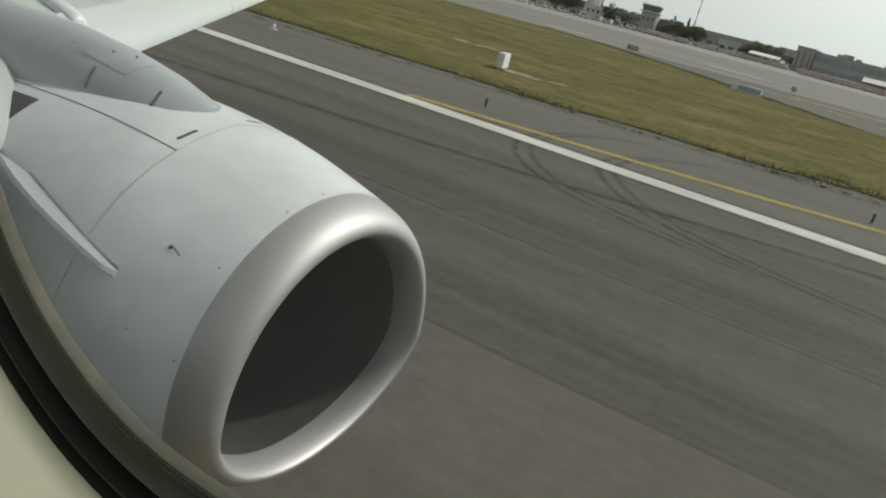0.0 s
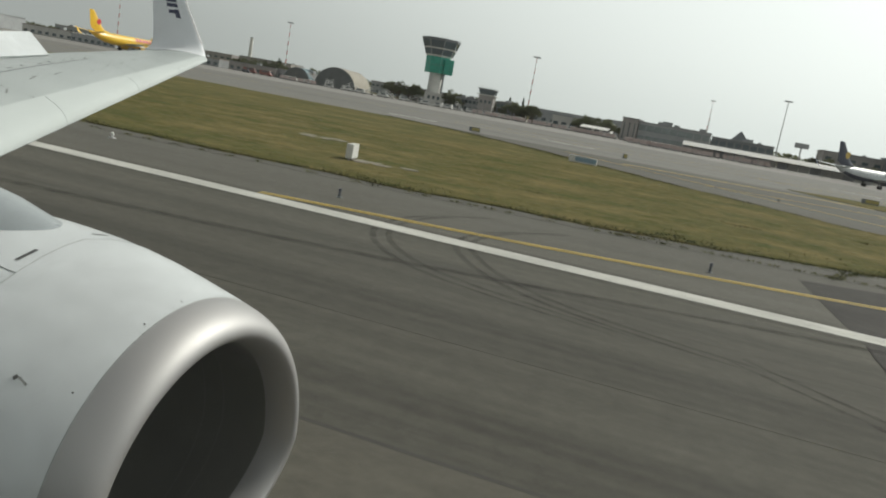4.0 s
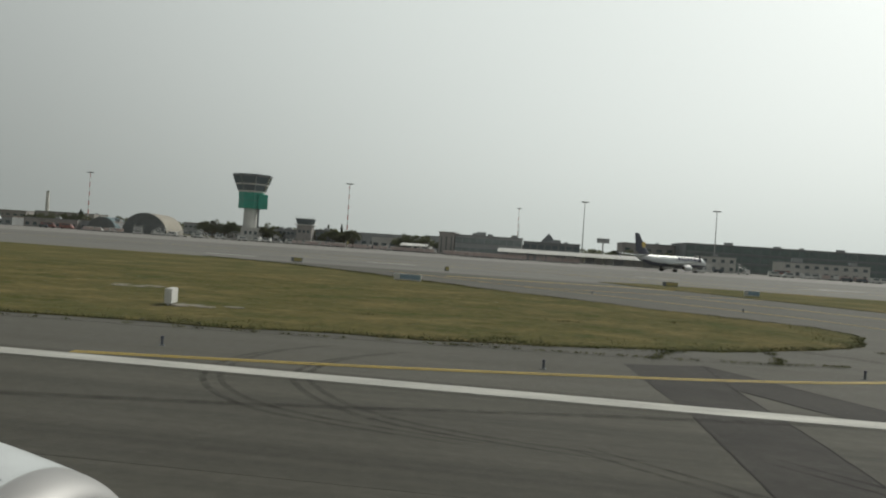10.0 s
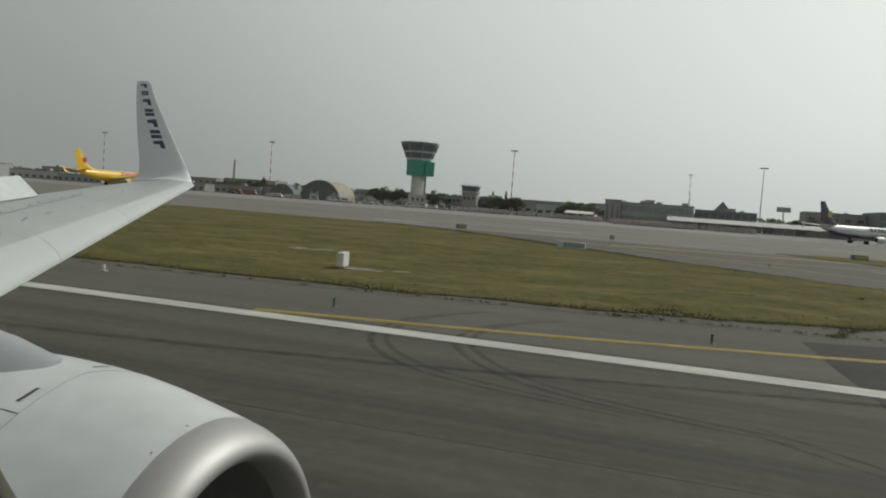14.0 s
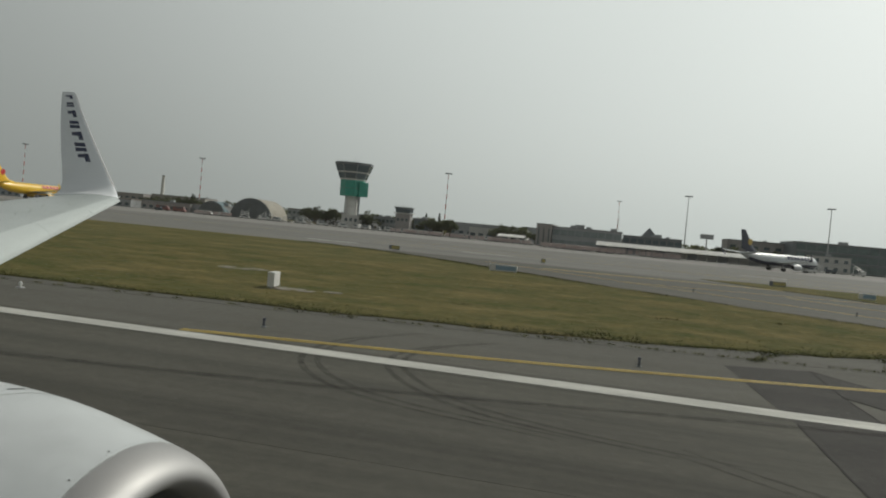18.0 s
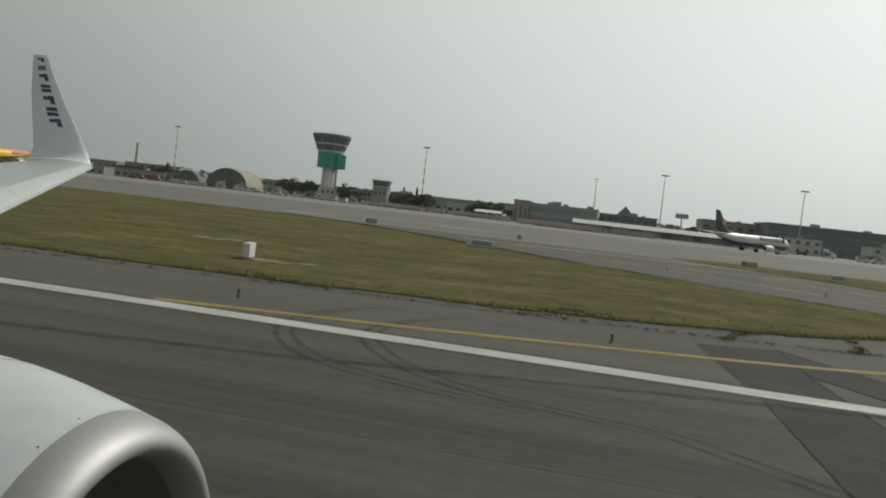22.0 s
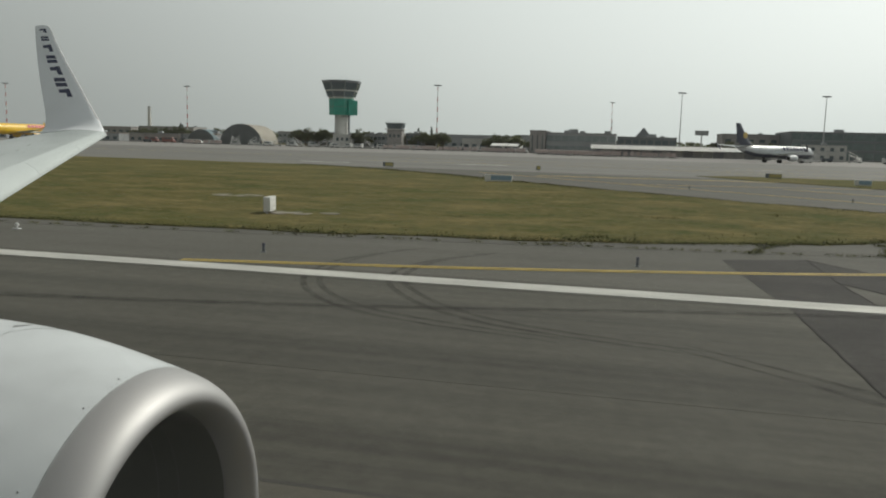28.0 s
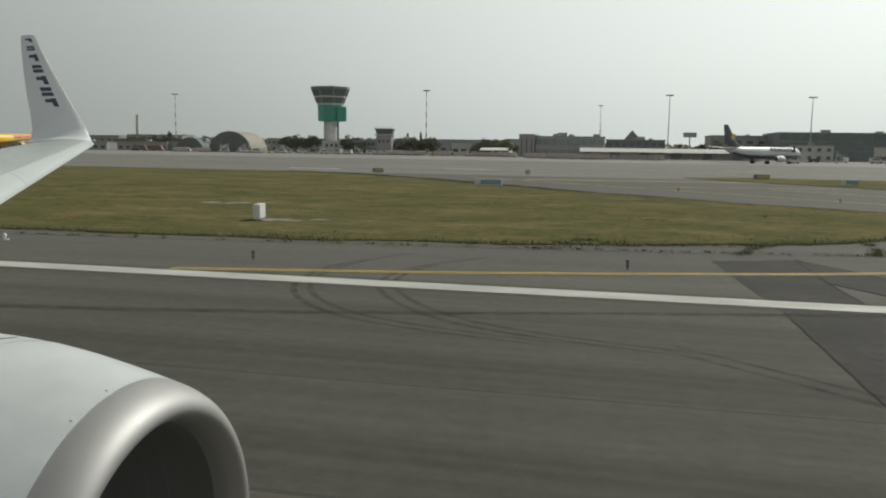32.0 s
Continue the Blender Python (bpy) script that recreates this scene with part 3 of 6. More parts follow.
rnd = random.Random(11)
spots = []
rim = [p for p in NEAR if p[0] > -66]
for i in range(90000):
    k = rnd.randrange(len(rim) - 1)
    if rnd.random() > math.dist(rim[k], rim[k + 1]) / 3.0:
        continue
    f = rnd.random()
    p, q = rim[k], rim[k + 1]
    d = Vector((q[0] - p[0], q[1] - p[1])).normalized()
    inn = rnd.expovariate(1.0) * 0.75 - 0.12
    x, y = p[0] + (q[0] - p[0]) * f - d.y * inn, p[1] + (q[1] - p[1]) * f + d.x * inn
    h = rnd.uniform(0.03, 0.12) * (1.0 + 0.8 * noise.noise(Vector((x * 0.3, y * 0.3, 1))))
    spots.append((x, y, max(h, 0.02), rnd.uniform(0.012, 0.03), rnd.uniform(0, 6.28)))
for k, pts in enumerate(CRACKS):
    line = spline(pts, 10)
    for i in range(1500 if k == 0 else 420):
        p = line[rnd.randrange(len(line))]
        if noise.noise(Vector((p[0] * 0.8, p[1] * 0.8, 7))) < -0.12:
            continue
        spots.append((p[0] + rnd.gauss(0, 0.16), p[1] + rnd.gauss(0, 0.09), rnd.uniform(0.02, 0.10), rnd.uniform(0.01, 0.03), rnd.uniform(0, 6.28)))
for x0, y0 in ((8.8, 34.0), (-40, 50), (-24, 36.5), (2.0, 40), (12, 45), (-52, 44), (18.5, 50)):
    for i in range(120):
        spots.append((x0 + rnd.gauss(0, 0.5), y0 + rnd.gauss(0, 0.3), rnd.uniform(0.05, 0.15), rnd.uniform(0.012, 0.03), rnd.uniform(0, 6.28)))
blades("verge_blades", spots, "ragged green and straw grass along the asphalt edge", BLADEG)
# hummocks of the uneven sward where the camera looks across it
def sward(outline, x0, x1, y0, y1, dx, dy):
    """Uneven turf over the part of an outline that lies in the given stretch."""
    xs, ys = np.arange(x0, x1, dx), np.arange(y0, y1, dy)
    nx = len(xs)
    gx, gy = np.meshgrid(xs, ys)
    inside, dist = np.zeros(gx.shape, bool), np.full(gx.shape, 1e9)
    for (ax, ay), (bx, by) in zip(outline, outline[1:] + outline[:1]):
        if max(ay, by) > y0 - 9 and min(ay, by) < y1 + 9 or ay != by:
            lx, ly = bx - ax, by - ay
            t = np.clip(((gx - ax) * lx + (gy - ay) * ly) / max(lx * lx + ly * ly, 1e-9), 0, 1)
            dist = np.minimum(dist, np.hypot(gx - ax - t * lx, gy - ay - t * ly))
            if ay != by:
                inside ^= ((ay > gy) != (by > gy)) & (gx < lx * (gy - ay) / ly + ax)
    vs, fs = [], []
    for j in range(len(ys)):
        for i in range(nx):
            x, y = xs[i], ys[j]
            if not inside[j, i]:
                vs.append((x, y, -0.05))
                continue
            h = 0.5 + 0.9 * noise.noise(Vector((x * 1.3, y * 1.3, 0))) + 0.6 * noise.noise(Vector((x * 3.1, y * 3.1, 4))) + 0.5 * noise.noise(Vector((x * 0.23, y * 0.23, 9)))
            rim = min(1.0, dist[j, i] * 1.5, (x - x0) * 0.5 + 0.05, (y1 - y) * 0.2 + 0.02)
            vs.append((x, y, 0.035 + 0.085 * rim * max(h, 0.05)))
    for j in range(len(ys) - 1):
        for i in range(nx - 1):
            if inside[j, i] or inside[j + 1, i + 1] or inside[j, i + 1] or inside[j + 1, i]:
                a = j * nx + i
                fs.append((a, a + 1, a + nx + 1, a + nx))
    me = bpy.data.meshes.new("grass_sward")
    me.from_pydata(vs, [], fs)
    me.polygons.foreach_set("use_smooth", [True] * len(fs))
    me.materials.append(SOIL)
    return tagged(new("grass_sward", me), "uneven half-dry grass sward with brown and green patches", "grass", kind="stuff")


sward(ISLAND, -75, 30, 29.0, 74, 0.36, 0.21)

# ---- the aircraft that carries the camera: engine, pylon, wing, winglet, cabin ----
plane = thing("passenger_aircraft", "white twin-engined airliner with grey wing, seen from its cabin window", "aircraft", (AHEAD, 0, 0))
EY, EZ = 4.850, 1.672
PYLON_Y, PYLON_Z = 4.83, 1.652


def nacelle_rings(profile, n=72, inner=False):
    """Rings round the engine axis: the underside is flattened and its lip set back."""
    rings = []
    for x, r in profile:
        far = min(max((-2.05 - x) / (0.9 if inner else 2.0), 0), 1)
        k = 0.68 + (0.32 if inner else 0.18) * far
        w, back = 0.06 * (1 - far), 0.07 * (1 - far)
        ring = []
        for i in range(n):
            a = 2 * math.pi * i / n
            c, s = math.cos(a), math.sin(a)
            under = max(0.0, -s)
            ring.append((x - back * under, EY + r * c * (1 - w * under), EZ + r * (s if s > 0 else k * s)))
        rings.append(ring)
    return rings


COWL = spline([(-2.07, 0.930), (-2.18, 0.9575), (-2.3, 0.9855), (-2.45, 1.018), (-2.6, 1.046), (-2.75, 1.067), (-2.9, 1.081), (-3.1, 1.0915), (-3.3, 1.095), (-3.7, 1.079), (-4.1, 1.039), (-4.5, 0.979), (-4.9, 0.899), (-5.15, 0.839)], 3)


def cowl_radius(x):
    for (a, ra), (b, rb) in zip(COWL, COWL[1:]):
        if b <= x <= a:
            return ra + (rb - ra) * (a - x) / (a - b)
    return 1.0


def on_cowl(x, deg, out=0.0):
    """A place on the cowl; deg runs from the cabin side upwards."""
    r = cowl_radius(x) + out
    return Vector((x, EY - r * math.cos(radians(deg)), EZ + r * math.sin(radians(deg))))


bm = bmesh.new()
loft(bm, nacelle_rings(COWL, 144), cap=False)
cowl = smooth(part("engine_cowl", bm, WHITE, plane, "glossy white engine cowl with fine panel gaps"), 60)
cowl.location = (-0.047, 0, 0)
bm = bmesh.new()
LIPP = [(-2.2 + 0.318 * math.sin(a), 0.796 + 0.1468 * math.cos(a)) for a in (0.4213 + (math.pi / 2 - 0.4213) * i / 28 for i in range(29))]
LIPP += [(-2.05 + 0.168 * math.cos(a), 0.796 - 0.0653 * math.sin(a)) for a in (math.pi / 2 * i / 14 for i in range(1, 15))]
loft(bm, nacelle_rings(LIPP, 144), cap=False)
smooth(part("inlet_lip", bm, LIP, cowl, "brushed bare metal inlet lip"), 80)
bm = bmesh.new()
loft(bm, nacelle_rings([(-2.05, 0.7321), (-2.15, 0.7326), (-2.3, 0.7353), (-2.62, 0.7399), (-3.21, 0.7353)], 72, True), cap=False)
smooth(part("inlet_barrel", bm, LINER, cowl, "grey perforated inlet liner"), 80)
bm = bmesh.new()
loft(bm, nacelle_rings([(-2.0705, 0.9313), (-2.0750, 0.9324)], 144), cap=False)
part("lip_seam", bm, GRIME_SHADE, cowl)
for x in (-2.33, -2.46):
    bm = bmesh.new()
    loft(bm, nacelle_rings([(x, 0.7340), (x - 0.006, 0.7340)], 72, True), cap=False)
    part("liner_joint", bm, LINERJ, cowl)
# fan
bm = bmesh.new()
loft(bm, [[(x, EY + r * math.cos(a), EZ + r * math.sin(a)) for a in [2 * math.pi * i / 32 for i in range(32)]] for x, r in ((-2.62, 0.01), (-2.66, 0.06), (-2.75, 0.14), (-2.88, 0.22), (-3.02, 0.26))])
smooth(part("spinner", bm, FANM, cowl, "dark conical fan spinner"))
bm = bmesh.new()
loft(bm, [[(-3.2, EY + r * math.cos(a), EZ + r * math.sin(a)) for a in [2 * math.pi * i / 48 for i in range(48)]] for r in (0.02, 0.7261)], cap=False)
part("fan_case", bm, FANM, cowl)
bm = bmesh.new()
rings = []
for k in range(7):
    f = k / 6
    r = 0.22 + 0.50 * f
    tw = radians(25 + 38 * f)
    c = 0.11 + 0.05 * f
    rings.append([(math.cos(tw) * c * u - 0.0 + 0.006 * v * math.sin(tw), math.sin(tw) * c * u + 0.006 * v * math.cos(tw), r) for u, v in ((-1, 0), (0, 1), (1, 0), (0, -1))])
loft(bm, rings)
blade_me = part("fan_blade", bm, FANM, cowl)
blade_me.matrix_basis = pose(-3.02, EY, EZ)
for i in range(1, 24):
    b = blade_me.copy()
    scene.collection.objects.link(b)
    b.matrix_basis = pose(-3.02, EY, EZ, 360 * i / 24)
# panel gaps, latch slots, drain and small dots
def gap(name, pts, w, mat=SEAM, label=""):
    bm = bmesh.new()
    ps = [on_cowl(x, d, 0.0025) for x, d in pts]
    rings = []
    for k, p in enumerate(ps):
        nrm = (p - Vector((p.x, EY, EZ))).normalized()
        side = (ps[min(k + 1, len(ps) - 1)] - ps[max(k - 1, 0)]).cross(nrm).normalized() * w / 2
        rings.append([p - side, p + side, p + side + nrm * 0.0015, p - side + nrm * 0.0015])
    loft(bm, rings)
    return part(name, bm, mat, cowl, label)


gap("panel_gap", [(-2.73, d) for d in range(-6, 67, 3)], 0.0045, FAINT)
gap("panel_gap", [(-2.73, 66), (-2.95, 66), (-3.2, 66), (-3.5, 66), (-3.8, 66), (-4.2, 67), (-4.6, 68)], 0.004)
gap("panel_gap", [(-2.73, 66), (-2.735, 74), (-2.75, 82), (-2.77, 90), (-2.75, 98), (-2.735, 106), (-2.73, 114)], 0.0045, FAINT)
gap("latch_slot", [(-2.80, 69.8), (-2.80, 76)], 0.02, SEAM, "dark latch slot")
gap("latch_slot", [(-2.83, 96), (-2.83, 102)], 0.012, SEAM, "dark latch slot")
gap("vent_slot", [(-2.372, 41.9), (-2.362, 42.9)], 0.018, SEAM, "small dark vent")
gap("grime_streak", [(-2.355, 42.7), (-2.31, 41.7)], 0.010, GRIME_SHADE)
for x, d in ((-2.10, 69), (-2.10, 84), (-2.13, 44), (-2.1, 18), (-2.35, 20)):
    gap("rivet_dot", [(x, d), (x - 0.007, d + 0.25)], 0.007)
for d in range(0, 110, 2):
    gap("rivet_dot", [(-2.088, d), (-2.091, d + 0.12)], 0.003, FAINT)
# the reverser sleeve slid back: dark sheet round the cowl paints the shaded opening
bm = bmesh.new()
xs_ = [-3.665 - 0.04 * k for k in range(9)]
loft(bm, [[on_cowl(x, d, 0.004) for x in xs_] + [on_cowl(x, d, -0.03) for x in reversed(xs_)] for d in range(-4, 63, 3)])
part("reverser_shade_sheet", bm, SEAM, cowl, "dark sheet for the shaded gap behind the slid-back sleeve")
# strake
bm = bmesh.new()
a = [on_cowl(-2.505 - 0.02 * min(k, 2) - 0.115 * max(k - 2, 0), 30.4 + 0.2 * min(k, 2) + 1.6 * max(k - 2, 0), 0) for k in range(9)]
hgt = [0.03, 0.058, 0.074, 0.115, 0.16, 0.20, 0.22, 0.215, 0.19]
nz = [(p - Vector((p.x, EY, EZ))).normalized() for p in a]
rings = []
for p, q, h in zip(a, nz, hgt):
    side = Vector((1, 0, 0)).cross(q).normalized() * 0.020
    rings.append([p - side, p + side, p + q * h + side * 0.5, p + q * h - side * 0.5])
loft(bm, rings)
strake = part("nacelle_strake", bm, PYLONG, cowl, "thin fin standing out from the cowl")
# dark strip that paints the shadow line along the fin's root
bm = bmesh.new()
rings = []
for p, q in zip(a, nz):
    side = Vector((1, 0, 0)).cross(q).normalized()
    rings.append([p + side * e + q * h for e, h in ((-0.021, 0.008), (-0.032, 0.006), (-0.032, -0.006), (-0.021, -0.006))])
loft(bm, rings)
part("root_shade_strip", bm, GRIME_SHADE, strake, "dark strip painted as shade along the fin's root")

# pylon fairing: a blunt nose that swells up and back into the wing
bm = bmesh.new()
PYL = [(-2.86, 0.02, 2.725, 0.01), (-2.89, 0.10, 2.74, 0.03), (-2.97, 0.19, 2.775, 0.06), (-3.15, 0.265, 2.84, 0.10), (-3.45, 0.315, 2.915, 0.17), (-3.8, 0.35, 2.965, 0.24), (-4.2, 0.37, 2.99, 0.32), (-4.7, 0.375, 2.985, 0.4), (-5.3, 0.33, 2.97, 0.45), (-6.2, 0.28, 2.93, 0.5)]
rings = []
for x, w, top, dep in PYL:
    ring = []
    base = PYLON_Z + cowl_radius(max(x, -5.1)) - 0.12
    for i in range(17):
        a = math.pi * i / 16
        ring.append((x, PYLON_Y - w * math.cos(a) * (1 + 0.10 * (1 - math.sin(a))), base + (top - base) * math.sin(a) ** 0.92))
    rings.append(ring)
loft(bm, rings, cap=True)
pylon = smooth(part("engine_pylon", bm, PYLONG, plane, "smooth pylon fairing between engine and wing, greyed for its shaded side"), 60)


pylon.location = (0.045, 0, -0.045)


def pylon_mark(x0, s0, x1, s1, w, mat=SEAM):
    """A short mark on the pylon's cabin side; s runs from the side (0) to the crest (1)."""
    def at(x, s):
        for (xa, wa, ta, da), (xb, wb, tb, db) in zip(PYL, PYL[1:]):
            if xb <= x <= xa:
                f = (xa - x) / (xa - xb)
                wv, tv = wa + (wb - wa) * f, ta + (tb - ta) * f
        base = PYLON_Z + cowl_radius(x) - 0.12
        a = math.pi / 2 * s
        p = Vector((x, PYLON_Y - wv * math.cos(a) * (1 + 0.10 * (1 - math.sin(a))), base + (tv - base) * math.sin(a) ** 0.92))
        return p + (p - Vector((x - 0.25, PYLON_Y, base))).normalized() * 0.004
    bm = bmesh.new()
    p, q = at(x0, s0), at(x1, s1)
    tube(bm, p, q, w / 2, w / 2, 6)
    part("fastener_slot", bm, mat, pylon)


pylon_mark(-3.24, 0.44, -3.28, 0.68, 0.014)
pylon_mark(-3.64, 0.30, -3.68, 0.53, 0.014)
pylon_mark(-3.72, 0.82, -3.735, 0.83, 0.012, GRIME_SHADE)
pylon_mark(-3.62, 0.95, -3.635, 0.96, 0.012, GRIME_SHADE)
for k in range(6):
    pylon_mark(-3.50 - 0.06 * k, 0.62, -3.56 - 0.06 * k, 0.62, 0.003, GRIME_SHADE)
    pylon_mark(-3.50, 0.62 + 0.06 * k, -3.50, 0.68 + 0.06 * k, 0.003, GRIME_SHADE)

# wing
TIPX, TIPY, TIPZ = -10.73, 16.457, 3.658


def le(y):
    x, z = TIPX + (TIPY - y) * 0.5445, TIPZ - 0.02 - (TIPY - y) * 0.0972
    if y < 5.0:
        x += (5.0 - y) * 0.45
    return x, z


def te(y):
    return -12.53 + (17 - y) * 0.25 if y > 5.7 else -12.53 + 11.3 * 0.25


UP = [(0, 0), (0.0012, 0.007), (0.004, 0.013), (0.009, 0.0195), (0.018, 0.027), (0.04, 0.038), (0.08, 0.050), (0.14, 0.060), (0.22, 0.066), (0.34, 0.068), (0.48, 0.062), (0.62, 0.050), (0.76, 0.034), (0.9, 0.016), (1.0, 0.003)]
LO = [(1.0, -0.001), (0.8, -0.012), (0.6, -0.026), (0.4, -0.036), (0.22, -0.032), (0.1, -0.022), (0.04, -0.014), (0.012, -0.008)]


def section(y, f0=0.0, f1=1.0, lift=0.0, droop=0.0, thin=1.0):
    x0, z0 = le(y)
    c = x0 - te(y)
    pts = [(u, v) for u, v in UP if f0 <= u <= f1] + [(u, v) for u, v in LO if f0 <= u <= f1]
    return [(x0 - u * c + lift * 0.3, y, z0 - 0.01 * 0 + v * c * thin + lift - droop * (f1 - u) * c * 0.5) for u, v in pts]


bm = bmesh.new()
loft(bm, [section(y, 0.03) for y in (5.36, 5.7, 7.5, 9.5, 11.5, 13.5, 15.5, 16.35, 16.62)])
wing = smooth(part("wing", bm, GREYW, plane, "pale grey swept wing with streaked upper skin"), 50)
bm = bmesh.new()
loft(bm, [section(y) for y in (1.86, 3.2, 4.2, 5.0, 5.36)])
smooth(part("wing_root", bm, GREYW, wing, "pale grey inner wing beside the hull"), 50)
# slats cut at the highlight's edge, so their paler paint carries the highlight
for y0, y1 in ((5.35, 8.142), (8.15, 10.922), (10.93, 13.722), (13.73, 16.62)):
    bm = bmesh.new()
    loft(bm, [section(y0 + (y1 - y0) * k / 5, 0.0, 0.085, 0.012, 0.18, 1.06) for k in range(6)])
    smooth(part("leading_edge_slat", bm, SLAT, wing, "smooth leading-edge slat, paler up to the highlight's edge"), 50)


def top_at(y, u):
    x0, z0 = le(y)
    c = x0 - te(y)
    for (a, va), (b, vb) in zip(UP, UP[1:]):
        if a <= u <= b:
            return Vector((x0 - u * c, y, z0 + (va + (vb - va) * (u - a) / (b - a)) * c))


def top_strip(name, y0, y1, u0, u1, mat, up=0.004, label="", n=10, v0=None, v1=None):
    bm = bmesh.new()
    rows = []
    for k in range(n + 1):
        y = y0 + (y1 - y0) * k / n
        p, q = top_at(y, u0 if v0 is None else u0 + (v0 - u0) * k / n), top_at(y, u1 if v1 is None else u1 + (v1 - u1) * k / n)
        rows.append([p + Vector((0, 0, -0.01)), q + Vector((0, 0, -0.01)), q + Vector((0, 0, up)), p + Vector((0, 0, up))])
    loft(bm, rows)
    return part(name, bm, mat, wing, label)


top_strip("skin_joint", 5.38, 12.0, 0.205, 0.2085, SEAM, 0.003, "", 10, 0.43, 0.4335)
for y in (8.0, 10.9, 13.7):
    top_strip("skin_joint", y, y + 0.012, 0.09, 0.20, GRIME_SHADE, 0.003, "", 1)
rnd = random.Random(3)
for k in range(16):
    y = 5.7 + k * 0.44 + rnd.uniform(-.05, .05)
    u = 0.24 + 0.034 * (y - 5.38) + (0.006 if k % 2 else -0.006)
    top_strip("access_cap", y, y + 0.05, u, u + 0.010, SEAM if k % 3 else GRIME_SHADE, 0.004, "", 1)
for k in range(12):
    y = 6.2 + k * 0.82 + rnd.uniform(-.2, .2)
    u, ln = rnd.uniform(0.11, 0.17) + 0.016 * (y - 6), rnd.uniform(0.005, 0.025)
    top_strip("grey_smudge", y, y + rnd.uniform(.05, .3), u, u + 0.007, GRIME_SHADE, 0.0035, "", 2, u + ln, u + ln + 0.008)
top_strip("grey_smudge", 7.0, 7.35, 0.245, 0.262, GRIME_SHADE, 0.0035, "", 2, 0.252, 0.262)
top_strip("grey_smudge", 6.95, 7.15, 0.165, 0.182, GRIME_SHADE, 0.0035, "", 2, 0.168, 0.180)
for y0, y1 in ((5.9, 7.3), (7.34, 8.75), (8.79, 10.2), (10.24, 11.6)):
    bm = bmesh.new()
    rows = []
    for k in range(3):
        y = y0 + (y1 - y0) * k / 2
        p, q = top_at(y, 0.64) + Vector((0, 0, 0.01)), top_at(y, 0.80)
        q = p + Vector((q.x - p.x, 0, 0)) * 0.8 + Vector((0, 0, 0.30))
        rows.append([p, q, q + Vector((0.01, 0, 0.018)), p + Vector((0.02, 0, 0.022))])
    loft(bm, rows)
    part("raised_spoiler", bm, WHITE, wing, "white spoiler panel raised on the wing")
bm = bmesh.new()
loft(bm, [section(y, 0.0, 1.0, -0.17, 0, 0.5)[:] for y in (5.9, 11.4)])
part("lowered_flap", bm, GREYW, wing, "grey flap lowered behind the wing").matrix_basis = pose(-2.6, 0, -0.32)
# slat track fairing beside the pylon
bm = bmesh.new()
rings = []
for u, r in ((0.0495, 0.02), (0.050, 0.050), (0.053, 0.064), (0.060, 0.072), (0.085, 0.074), (0.115, 0.064), (0.14, 0.046)):
    p = top_at(5.5, u)
    rings.append([(p.x, p.y + r * math.cos(a), p.z + 0.012 + r * 0.8 * math.sin(a)) for a in [2 * math.pi * i / 16 for i in range(16)]])
loft(bm, rings)
smooth(part("slat_end_fairing", bm, WHITE, wing, "small rounded white fairing"))

# winglet
WL = [(-10.86, 16.56, 3.668, 1.70, 84), (-10.98, 16.78, 3.70, 1.60, 70), (-11.15, 16.97, 3.80, 1.47, 50), (-11.35, 17.11, 3.98, 1.35, 34), (-11.60, 17.21, 4.25, 1.21, 24), (-12.00, 17.36, 4.72, 1.01, 18), (-12.45, 17.54, 5.24, 0.77, 17), (-12.85, 17.71, 5.72, 0.54, 17), (-13.06, 17.81, 6.025, 0.42, 17), (-13.159, 17.835, 6.111, 0.33, 17)]


def winglet_ring(x, y, z, c, cant):
    """cant: degrees between the blade and the upright."""
    a = radians(cant)
    n = Vector((0, -math.cos(a), math.sin(a)))
    out = []
    for u, v in UP + LO:
        out.append(Vector((x - u * c, y, z)) + n * (v * c * 0.85))
    return out


bm = bmesh.new()
loft(bm, [winglet_ring(*w) for w in WL])
winglet = smooth(part("winglet", bm, TIPW, plane, "tall white blended winglet with dark blue marks"), 50)
bm = bmesh.new()
rings = []
for w in WL[3:]:
    x, y, z, c, cant = w
    a = radians(cant)
    n = Vector((0, -math.cos(a), math.sin(a)))
    rings.append([Vector((x - u * c, y, z)) + n * (v * c * 0.85 * 1.04) + Vector((0.004, 0, 0)) for u, v in UP[:5][::-1] + LO[-3:][::-1]])
loft(bm, rings, cap=True)
smooth(part("winglet_leading_edge", bm, LIP, winglet, "bare metal leading edge"), 50)


def winglet_at(f, u):
    k = f * (len(WL) - 1)
    i = min(int(k), len(WL) - 2)
    g = k - i
    x, y, z, c, cant = (WL[i][j] + (WL[i + 1][j] - WL[i][j]) * g for j in range(5))
    n = Vector((0, -math.cos(radians(cant)), math.sin(radians(cant))))
    v = 0.05
    for (a, va), (b, vb) in zip(UP, UP[1:]):
        if a <= u <= b:
            v = va + (vb - va) * (u - a) / (b - a)
    return Vector((x - u * c, y, z)) + n * (v * c * 0.85), n


